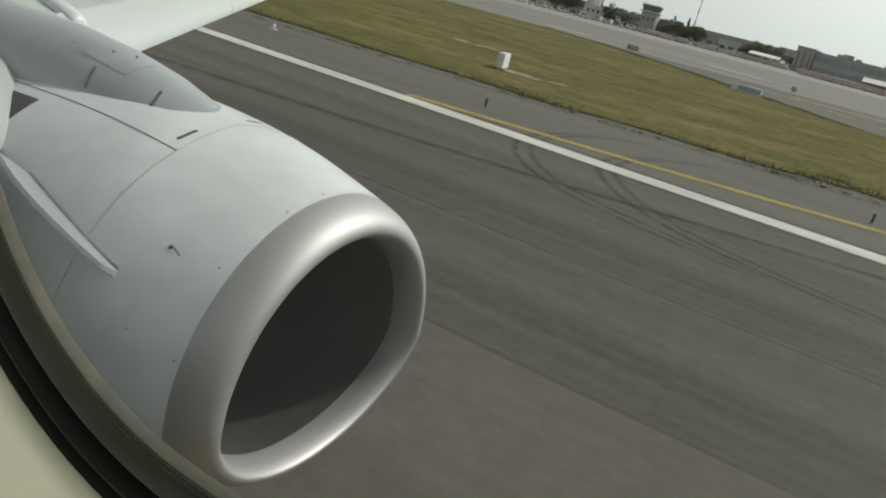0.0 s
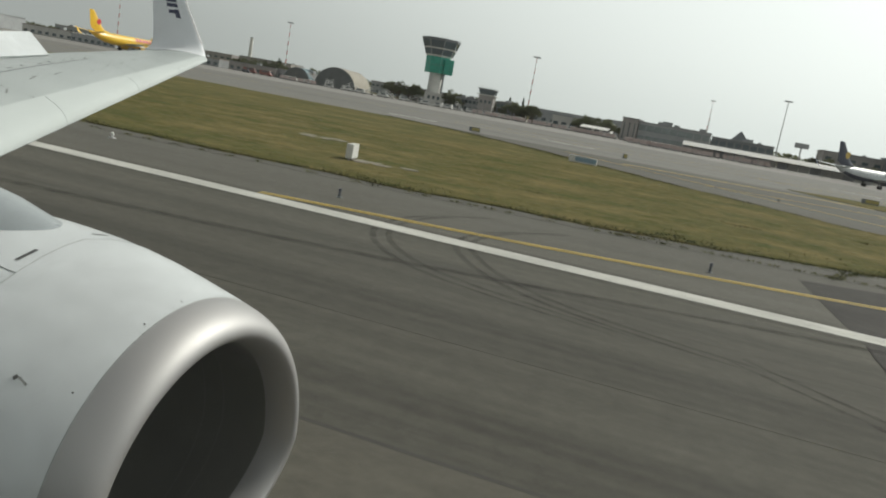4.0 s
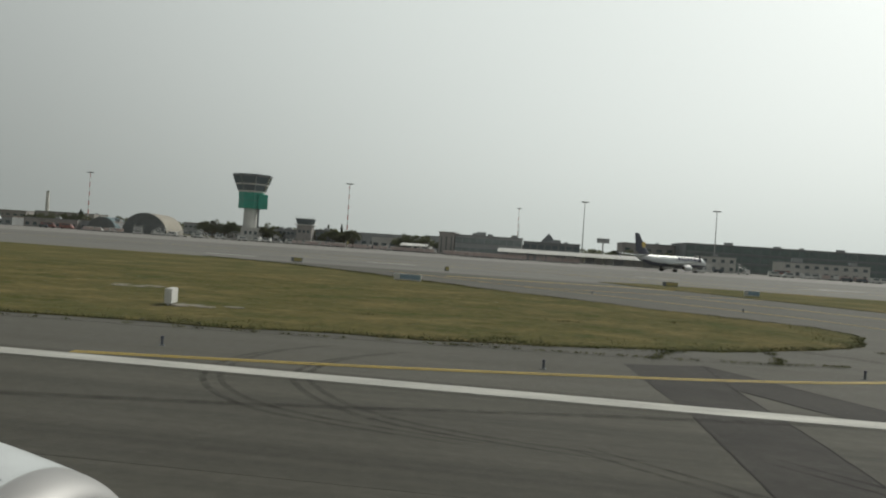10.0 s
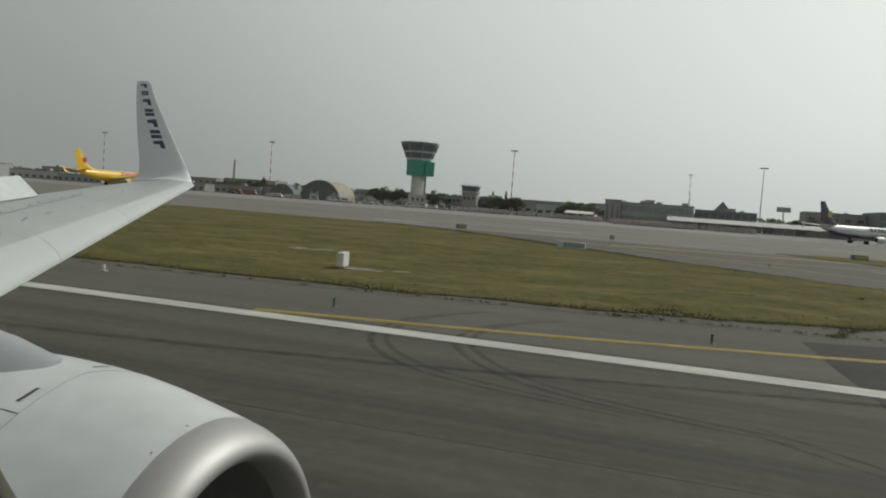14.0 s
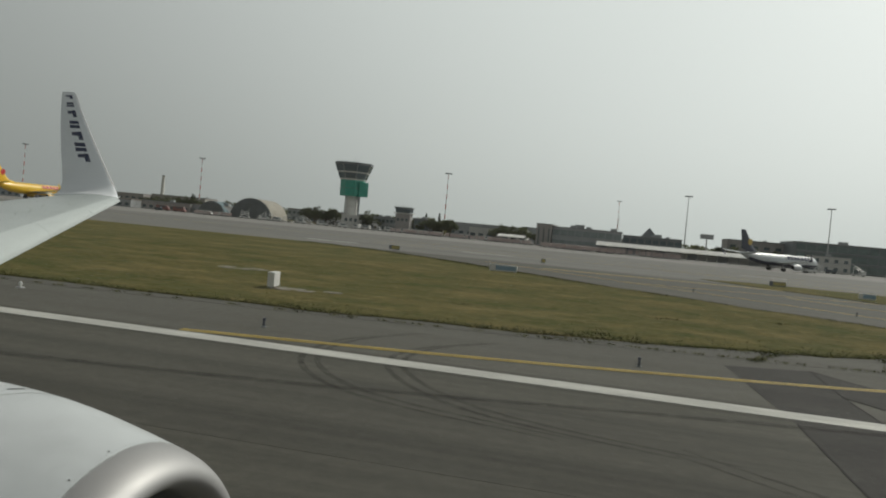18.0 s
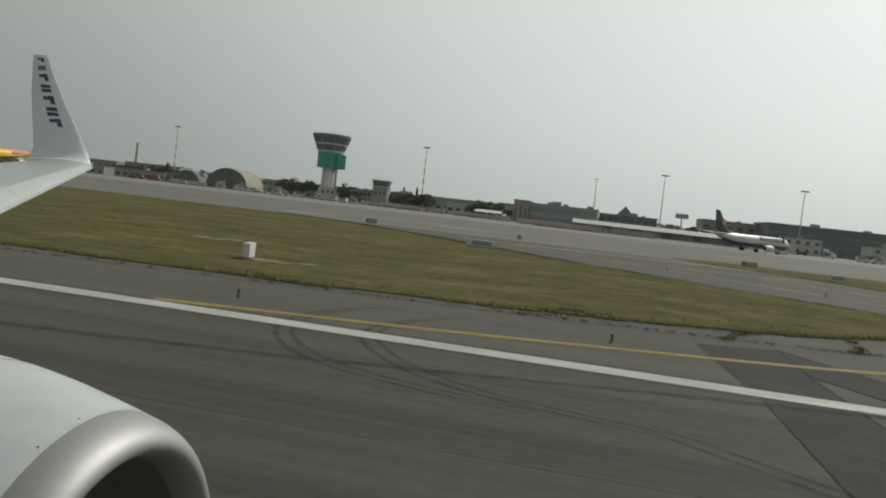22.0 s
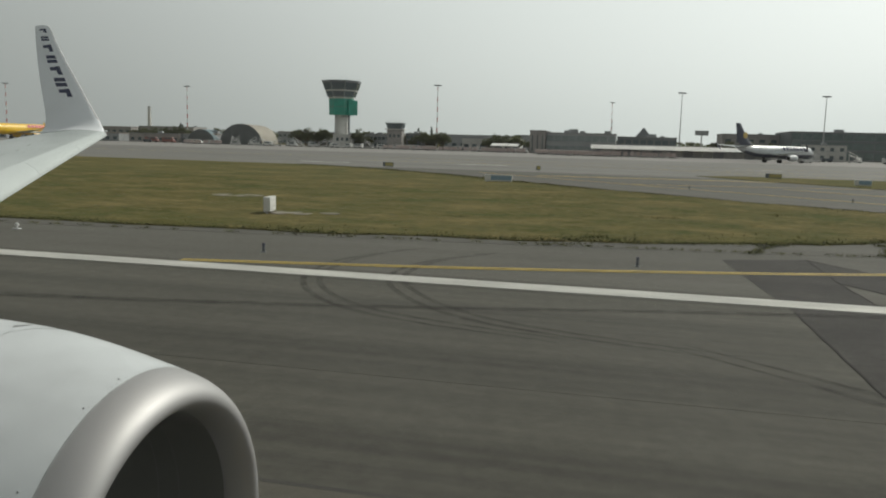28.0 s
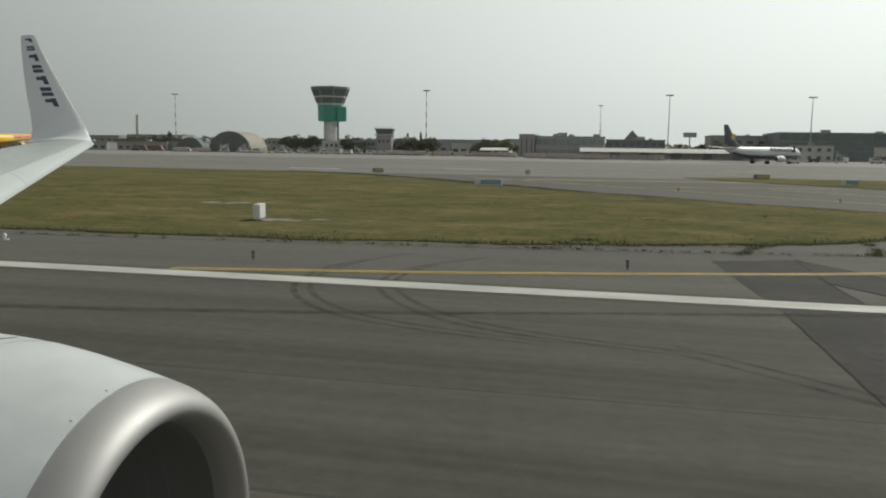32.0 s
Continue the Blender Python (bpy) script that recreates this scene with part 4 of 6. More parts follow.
for k in range(7):
    f = 0.875 - 0.36 * (k / 6) ** 0.92
    u0, u1, df = 0.27, 0.70 - 0.15 * k / 6, 0.0185 + 0.0008 * k
    bm = bmesh.new()
    bars = ((-0.55, 0.42, 0, 1), (0.55, 0.42, 0, 1)) if k % 2 else ((0, 0.95, 0, 0.42), (0.4, 0.4, 0.4, 1))
    for o, hw, a, b in bars:
        ua, ub = u0 + (u1 - u0) * a, u0 + (u1 - u0) * b
        q = [winglet_at(f + df * (o + sg * hw), u) for sg, u in ((-1, ua), (1, ua), (1, ub), (-1, ub))]
        loft(bm, [[p - n * 0.01 for p, n in q], [p + n * 0.006 for p, n in q]])
    part("blue_bar", bm, NAVY, winglet)

# main wheels and hull around the cabin
for sy in (-1, 1):
    for dy in (-0.43, 0.43):
        bm = bmesh.new()
        tube(bm, (-9.0, sy * 2.86 + dy - 0.18, 0.575), (-9.0, sy * 2.86 + dy + 0.18, 0.575), 0.565, 0.565, 24)
        part("main_wheel", bm, TYRE, plane)
    bm = bmesh.new()
    tube(bm, (-9.0, sy * 2.86, 0.57), (-9.0, sy * 2.5, 2.6), 0.12)
    tube(bm, (-9.0, sy * 2.86 - 0.4, 0.57), (-9.0, sy * 2.86 + 0.4, 0.57), 0.07)
    part("main_gear_leg", bm, STEEL, plane)
HZ, HR = 3.45, 1.985


def hull_ring(x, r, z, a0=0.0, a1=360.0, n=48):
    return [(x, r * math.cos(radians(a0 + (a1 - a0) * i / n)), z + r * math.sin(radians(a0 + (a1 - a0) * i / n))) for i in range(n + 1)]


FRONT = [(1.6, HR, HZ), (8.0, HR, HZ), (9.5, 1.8, HZ - 0.05), (11.0, 1.3, HZ - 0.25), (12.2, 0.7, HZ - 0.45), (12.8, 0.1, HZ - 0.55)]
REAR = [(-1.6, HR, HZ), (-14, HR, HZ), (-18, 1.75, HZ + 0.25), (-22, 1.1, HZ + 0.75), (-25.5, 0.4, HZ + 1.3), (-26.4, 0.08, HZ + 1.4)]
for prof in (FRONT, REAR):
    for name, mat, a0, a1, label in (("hull_crown", WHITE, -22, 202, "white upper hull"), ("hull_belly", BELLY, 202, 338, "dark blue hull underside")):
        bm = bmesh.new()
        loft(bm, [hull_ring(x, r, z, a0, a1) for x, r, z in prof], cap=False, closed=False)
        smooth(part(name, bm, mat, plane, label), 50)
for name, mat, a0, a1 in (("hull_crown", WHITE, 33, 167), ("hull_crown", WHITE, 181, 202), ("hull_belly", BELLY, 202, 333)):
    bm = bmesh.new()
    loft(bm, [hull_ring(x, HR, HZ, a0, a1) for x in (-1.6, 1.6)], cap=False, closed=False)
    smooth(part(name, bm, mat, plane), 50)
for z in (4.53, 2.55):
    bm = bmesh.new()
    box(bm, 0, 1.80, z, 3.2, 0.36, 0.03)
    part("hull_strip", bm, WHITE, plane)
for sy in (-1, 1):
    bm = bmesh.new()
    tube(bm, (8.2, sy * 0.24 - 0.1, 0.34), (8.2, sy * 0.24 + 0.1, 0.34), 0.34, 0.34, 18)
    part("nose_wheel", bm, TYRE, plane)
bm = bmesh.new()
tube(bm, (8.2, 0, 0.34), (8.2, 0, 1.7), 0.09)
part("nose_gear_leg", bm, STEEL, plane)

# ---- cabin side with the window through which all is seen ----
WX, WZ, WW, WH, WR = -0.053, 3.765, 0.160, 0.190, 0.105


def window_ring(y, grow, n=24):
    """A rounded upright rectangle in the plane at y."""
    w, h, r = WW + grow, WH + grow, max(WR + grow, 0.02)
    pts = []
    for cx, cz, a0 in ((w - r, h - r, 0), (-w + r, h - r, 90), (-w + r, -h + r, 180), (w - r, -h + r, 270)):
        for i in range(n + 1):
            a = radians(a0 + 90 * i / n)
            pts.append((WX + cx + r * math.cos(a), y, WZ + cz + r * math.sin(a)))
    return pts


cabin = thing("cabin_wall", "cream plastic cabin side wall with one rounded window", "wall", (AHEAD, 0, 0), kind="structure")


def sheet_with_hole(name, y0, grow, mat, x0, x1, z0, z1, thick, label=""):
    """A wall sheet with the window opening cut through it."""
    bm = bmesh.new()
    ring = window_ring(y0, grow)
    n = len(ring)
    outer = []
    for x, y, z in ring:
        dx, dz = x - WX, z - WZ
        s = min(((x1 - WX) if dx > 0 else (WX - x0)) / max(abs(dx), 1e-6), ((z1 - WZ) if dz > 0 else (WZ - z0)) / max(abs(dz), 1e-6))
        outer.append((WX + dx * s, y0, WZ + dz * s))
    front = [bm.verts.new(p) for p in ring]
    fo = [bm.verts.new(p) for p in outer]
    back = [bm.verts.new((p[0], y0 + thick, p[2])) for p in ring]
    bo = [bm.verts.new((p[0], y0 + thick, p[2])) for p in outer]
    for i in range(n):
        j = (i + 1) % n
        bm.faces.new((front[i], front[j], fo[j], fo[i]))
        bm.faces.new((back[i], back[j], bo[j], bo[i]))
        bm.faces.new((front[i], front[j], back[j], back[i]))
    return part(name, bm, mat, cabin, label)


sheet_with_hole("cabin_panel", 1.912, 0.060, CREAM, -1.5, 1.5, 2.75, 4.35, 0.012, "cream moulded side panel")
sheet_with_hole("outer_skin", 1.966, 0.150, WHITE, -1.6, 1.6, 2.6, 4.5, 0.010, "white outer skin")
for name, mat, prof, label in (
    ("moulded_surround", CREAM, [(1.9135, 0.0620), (1.9095, 0.0500), (1.9105, 0.0330), (1.915, 0.0245), (1.9155, 0.0212), (1.9135, 0.0188), (1.9150, 0.0173), (1.922, 0.0170)], "cream rounded window surround"),
    ("window_seal", RUBBER, [(1.9225, 0.0173), (1.9185, 0.0170), (1.9172, 0.0155), (1.9185, 0.0140), (1.9205, 0.0135)], "black rubber window seal"),
    ("seal_bead", BEAD, [(1.9222, 0.0137), (1.9196, 0.0134), (1.9190, 0.0128), (1.9196, 0.0123), (1.9222, 0.0120)], "thin grey bead between the rubber lips"),
    ("inner_seal", RUBBER, [(1.9222, 0.0123), (1.9190, 0.0121), (1.9180, 0.0107), (1.9192, 0.0092), (1.9225, 0.0088)], "black rubber inner seal"),
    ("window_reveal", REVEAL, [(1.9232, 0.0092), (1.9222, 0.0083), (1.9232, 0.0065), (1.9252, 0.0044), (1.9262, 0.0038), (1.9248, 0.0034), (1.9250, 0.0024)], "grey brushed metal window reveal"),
    # narrow worn strip, then a flared lining added to cover the white skin's edge
    ("worn_edge", WORN, [(1.9256, 0.0025), (1.9249, 0.0020), (1.9262, 0.0016), (1.9254, 0.0012), (1.9262, 0.0005), (1.9285, 0.0000), (1.936, 0.012), (1.966, 0.0820), (1.9785, 0.1150), (1.9790, 0.1600)], "pale worn edge of the window reveal with a lining flared outwards"),
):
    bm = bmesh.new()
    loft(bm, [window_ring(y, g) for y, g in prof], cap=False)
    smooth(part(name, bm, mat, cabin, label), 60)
bm = bmesh.new()
loft(bm, [window_ring(1.956, 0.050), window_ring(1.960, 0.058)])
pane = part("window_pane", bm, GLASS, cabin, "clear acrylic pane with a film of dust that also veils for haze")
pane.visible_shadow = False
for k, z in enumerate((3.40, 3.36)):
    bm = bmesh.new()
    box(bm, 0, 1.910, z + 0.12, 2.8, 0.006, 0.004)
    part("panel_groove", bm, SEAM, cabin)
# the rest of the tube closes the place round the camera
tube_ = thing("cabin_shell", "plain pale cabin ceiling, floor and far side with windows", "cabin", (AHEAD, 0, 0), kind="structure")
bm = bmesh.new()
for side in range(9):
    a0, a1 = radians(62 + side * 12), radians(62 + side * 12 + 12)
    vs = []
    for x in (-1.5, 1.5):
        for a in (a0, a1):
            vs.append((x, 1.9 * math.cos(a), 3.45 + 1.9 * math.sin(a)))
    loft(bm, [[vs[0], vs[1], Vector(vs[1]) * 1.0 + Vector((0, 0, 0.02)), Vector(vs[0]) + Vector((0, 0, 0.02))], [vs[2], vs[3], Vector(vs[3]) + Vector((0, 0, 0.02)), Vector(vs[2]) + Vector((0, 0, 0.02))]])
part("ceiling_panel", bm, CREAM, tube_)
bm = bmesh.new()
box(bm, 0, 0, 2.62, 3.0, 3.7, 0.06)
part("floor_panel", bm, REVEAL, tube_)
for sx in (-1, 1):
    bm = bmesh.new()
    disc = [(1.87 * math.cos(2 * math.pi * i / 40), max(3.45 + 1.87 * math.sin(2 * math.pi * i / 40), 2.6)) for i in range(40)]
    loft(bm, [[(sx * 1.53, y, z) for y, z in disc], [(sx * 1.58, y, z) for y, z in disc]])
    part("bulkhead", bm, CREAM, tube_)
bm = bmesh.new()
box(bm, 0, -1.86, 3.05, 3.0, 0.05, 0.86)
box(bm, 0, -1.86, 4.28, 3.0, 0.05, 0.86)
for k in range(7):
    box(bm, -1.5 + 0.5 * k, -1.86, 3.66, 0.2, 0.05, 0.4)
part("far_side_panel", bm, CREAM, tube_)

# daylight through the row of windows on the far side
far_light = new("far_side_daylight", bpy.data.lights.new("far_side_daylight", "AREA"))
far_light.data.shape = "RECTANGLE"
far_light.data.size, far_light.data.size_y = 2.8, 0.36
far_light.data.energy = 42
far_light.data.color = (0.97, 1.0, 0.92)
far_light.matrix_basis = look((AHEAD, -1.80, 3.66), (AHEAD, 1.9, 3.62))

# ---- airport: sign, lights, masts, tower, buildings ----
def runway_light(x, y):
    t = thing("runway_edge_light", "small white raised runway edge light on the shoulder", "light", (x, y, 0), group="runway edge lights")
    bm = bmesh.new()
    tube(bm, (0, 0, -0.004), (0, 0, 0.03), 0.16, 0.15, 16)
    part("base_plate", bm, STEEL, t)
    bm = bmesh.new()
    tube(bm, (0, 0, 0.03), (0, 0, 0.12), 0.04, 0.036, 12)
    part("stem", bm, VANW, t)
    bm = bmesh.new()
    tube(bm, (0, 0, 0.12), (0, 0, 0.20), 0.075, 0.065, 14)
    tube(bm, (0, 0, 0.20), (0, 0, 0.24), 0.065, 0.03, 14)
    part("lamp_head", bm, VANW, t, "white lamp head")
    return t


light0 = runway_light(-12.7, 27.4)
for k in range(-8, 9):
    if k:
        copy_thing(light0, pose(-12.7 + 60 * k, 27.4, 0))


def pad(x, y, sx, sy, turn, label):
    bm = bmesh.new()
    n = 22
    plate(bm, [(sx / 2 * math.cos(2 * math.pi * i / n) * (1 + 0.25 * noise.noise(Vector((i * 0.7, x, y)))), sy / 2 * math.sin(2 * math.pi * i / n) * (1 + 0.25 * noise.noise(Vector((i * 0.7, y, x))))) for i in range(n)], 0.0, 0.075)
    ob = tagged(part("concrete_pad", bm, DUST), label, "pad", kind="structure")
    ob.matrix_basis = pose(x, y, 0.02, 0, 0, turn)


sign = thing("taxiway_sign", "white box sign with a dull yellow face standing in the grass", "sign", (-7.1, 37.6, 0.05), 10.5)
bm = bmesh.new()
box(bm, 0, 0, 0.46, 0.34, 1.1, 0.70, 0, 0, 0.025)
part("sign_case", bm, VANW, sign, "white metal sign case")
for sx, m_ in ((-0.174, SIGNY),):
    bm = bmesh.new()
    box(bm, sx, 0, 0.46, 0.012, 1.0, 0.58, 0, 0, 0.004)
    face = part("sign_face", bm, m_, sign, "dull yellow sign face")
    for k in range(3):
        bm = bmesh.new()
        box(bm, sx - 0.008, -0.36 + 0.36 * k, 0.46, 0.006, 0.2, 0.34)
        part("black_bar", bm, RUBBER, face)
for sy in (-0.45, 0.45):
    bm = bmesh.new()
    tube(bm, (0, sy, 0.0), (0, sy, 0.13), 0.045)
    part("leg", bm, STEEL, sign)
pad(-6.2, 37.8, 2.4, 1.5, -12, "pale dusty concrete pad under the sign")
pad(-4.3, 38.5, 1.0, 0.7, 8, "pale concrete cover in the grass")
pad(-14.0, 47.5, 3.2, 2.0, 5, "bare pale soil and concrete in the grass")


def edge_post(x, y):
    t = thing("edge_marker_post", "short dark marker post beside the yellow taxi line", "marker post", (x, y, -0.004), group="marker posts along the exit")
    bm = bmesh.new()
    tube(bm, (0, 0, 0), (0, 0, 0.03), 0.09, 0.085, 12)
    part("base_plate", bm, WALLD, t)
    bm = bmesh.new()
    tube(bm, (0, 0, 0.03), (0, 0, 0.22), 0.045, 0.04, 10)
    part("stem", bm, VANB, t)
    bm = bmesh.new()
    tube(bm, (0, 0, 0.22), (0, 0, 0.30), 0.055, 0.045, 10)
    part("cap", bm, BLUEL, t, "dark blue lens cap")
    return t


post0 = edge_post(10.4, 27.1)
for x, y in ((-1.5, 25.4), (21.6, 31.0), (28.8, 39.0), (34, 46.0), (33.6, 56.0), (26.5, 67.0), (15.5, 79.0)):
    copy_thing(post0, pose(x, y, -0.004))
for x, y, w, face, lab in ((-24, 112, 2.0, SIGNY, "low dark-framed yellow taxiway sign at the grass edge"), (-3.0, 118, 0.8, SIGNY, "small dark taxiway sign at the grass edge"), (-2.5, 79, 3.4, SIGNB, "low pale blue sign box seen from behind"), (29, 117, 2.6, SIGNY, "low dark-framed yellow taxiway sign"), (36, 101, 2.2, SIGNB, "low pale blue sign box seen from behind")):
    s = thing("low_sign", lab, "sign", (x, y, 0.0))
    bm = bmesh.new()
    box(bm, 0, 0, 0.42, w * 0.8, 0.3, 0.6, 0, 0, 0.03)
    part("sign_case", bm, WALLD if face is SIGNY else VANW, s)
    bm = bmesh.new()
    box(bm, 0.08 * w, -0.155, 0.44, w * 0.6, 0.012, 0.44)
    part("sign_face", bm, face, s)
    for sx in (-0.4, 0.4):
        bm = bmesh.new()
        tube(bm, (sx * w * 0.8, 0, -0.004), (sx * w * 0.8, 0, 0.13), 0.05)
        part("leg", bm, STEEL, s)


def mast(x, y, h, banded=True):
    t = thing("floodlight_mast", "tall slim floodlight mast with red and white bands" if banded else "tall slim grey floodlight mast", "light mast", (x, y, 0.0), group="apron masts")
    bm = bmesh.new()
    box(bm, 0, 0, 0.5, 1.6, 1.6, 1.0, 0, 0, 0.05)
    part("footing", bm, CONC, t)
    n = 12
    for k in range(n):
        a, b = k / n, (k + 1) / n
        bm = bmesh.new()
        tube(bm, (0, 0, 1.0 + (h - 1) * a), (0, 0, 1.0 + (h - 1) * b), 0.34 - 0.2 * a, 0.34 - 0.2 * b, 10)
        part("mast_section", bm, (REDBAND if k % 2 else VANW) if banded else STEEL, t)
    bm = bmesh.new()
    tube(bm, (0, 0, h), (0, 0, h + 0.5), 1.1, 1.25, 14)
    ring = part("lamp_ring", bm, STEEL, t)
    for k in range(6):
        bm = bmesh.new()
        a = radians(60 * k)
        box(bm, 1.5 * math.cos(a), 1.5 * math.sin(a), h + 0.3, 0.9, 0.7, 0.45, 60 * k, 0, 0.04)
        part("floodlight", bm, WALLD, ring)
    return t


for x, y, h in ((-247.0, 430, 32.6), (-88.5, 405, 32.6), (32.8, 410, 30.5), (95.8, 400, 28.9), (-364.3, 420, 32.6), (-521.4, 420, 32.6), (201.3, 400, 29.4), (-6.0, 640, 37.8)):
    mast(x, y, h, x < 0)


def control_tower(x, y):
    t = thing("control_tower", "tall control tower with flared dark-glass cab and teal waist", "tower", (x, y, 0), 8)
    bm = bmesh.new()
    tube(bm, (0, 0, 0), (0, 0, 17), 3.5, 3.3, 28)
    smooth(part("shaft", bm, CONC, t, "pale round concrete shaft"), 50)
    bm = bmesh.new()
    tube(bm, (4.1, -1.2, 0), (4.1, -1.2, 17), 0.5, 0.5, 8)
    part("cable_riser", bm, WALLD, t)

    def tier(name, z0, z1, r0, r1, mat, par, n=8, label=""):
        bm = bmesh.new()
        loft(bm, [[(r * math.cos(2 * math.pi * (i + 0.5) / n), r * math.sin(2 * math.pi * (i + 0.5) / n), z) for i in range(n)] for z, r in ((z0, r0), (z1, r1))])
        return part(name, bm, mat, par, label)

    waist = tier("teal_waist", 16.0, 24.0, 6.2, 6.4, TEAL, t, 8, "teal panelled waist")
    for k in range(8):
        a = 2 * math.pi * k / 8
        bm = bmesh.new()
        box(bm, 5.9 * math.cos(a), 5.9 * math.sin(a), 20, 0.12, 4.2, 0.15, math.degrees(a))
        part("waist_joint", bm, WALLD, waist)
    bm = bmesh.new()
    box(bm, 6.2, -3.0, 19.6, 4.6, 3.0, 7.2, 20, 0, 0.1)
    part("teal_annex", bm, TEAL, waist, "slanted teal side box")
    cab = tier("cab_floor", 24.0, 24.8, 6.5, 6.9, WALLB, t, 8)
    tier("lower_glazing", 24.8, 27.6, 6.9, 7.9, DARKGL, cab)
    tier("white_band", 27.6, 28.3, 8.1, 8.4, WALLB, cab)
    tier("upper_glazing", 28.3, 31.6, 8.3, 9.5, DARKGL, cab)
    tier("cab_roof", 31.6, 32.8, 9.8, 9.9, WALLD, cab)
    for z0, z1, r0, r1 in ((24.8, 27.6, 6.95, 7.95), (28.3, 31.6, 8.35, 9.55)):
        for i in range(8):
            a = 2 * math.pi * (i + 0.5) / 8
            bm = bmesh.new()
            tube(bm, (r0 * math.cos(a), r0 * math.sin(a), z0), (r1 * math.cos(a), r1 * math.sin(a), z1), 0.14, 0.14, 6)
            part("mullion", bm, WALLG, cab)
    for i in range(14):
        a = 2 * math.pi * i / 14
        bm = bmesh.new()
        tube(bm, (8.9 * math.cos(a), 8.9 * math.sin(a), 32.8), (8.9 * math.cos(a), 8.9 * math.sin(a), 33.8), 0.06, 0.06, 6)
        part("roof_post", bm, STEEL, cab)
    for dx, dy, h in ((0, 0, 3.0), (2, 1, 2.0), (-3, 2, 1.6)):
        bm = bmesh.new()
        tube(bm, (dx, dy, 32.8), (dx, dy, 32.8 + h), 0.12, 0.08, 6)
        part("aerial", bm, STEEL, cab)
    bm = bmesh.new()
    box(bm, 2.6, -6, 3.2, 9.5, 7, 6.4, 0, 0, 0.1)
    base = part("base_block", bm, WALLB, t, "pale block at the tower's foot")
    for k in range(3):
        bm = bmesh.new()
        box(bm, 0.2 + 2.4 * k, -9.52, 4.0, 1.2, 0.12, 1.6)
        part("window_pane", bm, DARKGL, base)
    return t


control_tower(-139.8, 402).scale = (1.05, 1.05, 1.05)

# the older, smaller tower
t = thing("old_tower", "squat older tower with a small dark glazed cab", "tower", (-106.8, 392, 0), 5)
bm = bmesh.new()
box(bm, 0, 0, 4.8, 7.6, 7, 9.6, 0, 0, 0.15)
body = part("tower_body", bm, WALLT, t)
bm = bmesh.new()
box(bm, 0, 0, 9.9, 9.6, 8.6, 0.5, 0, 0, 0.1)
part("gallery", bm, CONC, t)
bm = bmesh.new()
loft(bm, [[(-3.6, -3.3, 10.1), (3.6, -3.3, 10.1), (3.6, 3.3, 10.1), (-3.6, 3.3, 10.1)], [(-4.2, -3.9, 12.6), (4.2, -3.9, 12.6), (4.2, 3.9, 12.6), (-4.2, 3.9, 12.6)]])
part("glazed_cab", bm, DARKGL, t)
bm = bmesh.new()
box(bm, 0, 0, 12.85, 9.2, 8.4, 0.5, 0, 0, 0.1)
roof = part("cab_roof", bm, WALLG, t)
for k in range(7):
    bm = bmesh.new()
    tube(bm, (-4.2 + 1.4 * k, -3.6, 13.1), (-4.2 + 1.4 * k, -3.6, 14.0 + 0.5 * (k % 2)), 0.07)
    part("aerial", bm, STEEL, roof)
for k in range(3):
    bm = bmesh.new()
    box(bm, -2.2 + 2.2 * k, -3.53, 6.6, 1.1, 0.1, 1.4)
    part("window_pane", bm, DARKGL, body)


def building(x0, x1, y, depth, h, wall, label, rows=1, bays=8, pane=DARKGL, roofmat=ROOFG, turn=0.0, sill=1.0, ph=1.8, name="terminal_building", extras=0, fill=0.8):
    """A flat-roofed block with a parapet and recessed panes."""
    w = x1 - x0
    t = thing(name, label, "building", ((x0 + x1) / 2, y + depth / 2, 0), turn)
    bm = bmesh.new()
    box(bm, 0, 0, h / 2, w, depth, h, 0, 0, 0.06)
    body = part("wall", bm, wall, t)
    bm = bmesh.new()
    box(bm, 0, 0, h + 0.2, w + 0.6, depth + 0.6, 0.4, 0, 0, 0.05)
    rf = part("roof", bm, roofmat, t)
    storey = h / rows
    for r in range(rows):
        for k in range(bays):
            bm = bmesh.new()
            bw = w / bays
            box(bm, -w / 2 + (k + 0.5) * bw, -depth / 2 - 0.02, r * storey + sill + ph / 2, bw * fill, 0.14, ph)
            part("window_pane", bm, pane, body)
        bm = bmesh.new()
        box(bm, 0, -depth / 2 - 0.06, r * storey + sill - 0.12, w * 0.99, 0.22, 0.16)
        part("sill_band", bm, WALLG, body)
    rnd = random.Random(int(x0))
    for k in range(extras):
        bm = bmesh.new()
        s = rnd.uniform(1.2, 3.2)
        box(bm, rnd.uniform(-0.4, 0.4) * w, rnd.uniform(-0.3, 0.3) * depth, h + 0.4 + s * 0.3, s * 1.4, s, s * 0.6, 0, 0, 0.05)
        part("roof_unit", bm, WALLG, rf)
    return t


building(-131.0, -111.6, 397, 9, 6.8, WALLG, "low grey office wing between the two towers", 2, 9, DARKGL, ROOFG, 0, 1.1, 1.5, name="office_block", extras=2, fill=0.7)
building(-102.6, -94.4, 396, 8, 7.8, WALLD, "narrow dark annex beside the older tower", 2, 4, GREENGL, ROOFG, 0, 1.2, 1.8, name="tower_annex", extras=1, fill=0.7)
building(-29.2, 2.7, 380, 26, 9.6, WALLG, "two-storey terminal block with long bands of pale glass", 2, 9, PALEGL, ROOFG, 0, 1.2, 2.6, extras=5, fill=0.93)
building(-36.7, -29.5, 378, 24, 10.4, WALLT, "blank tan brick stair block beside the glazed terminal", 1, 3, DARKGL, ROOFG, 0, 1.0, 7.5, extras=0, fill=0.18)
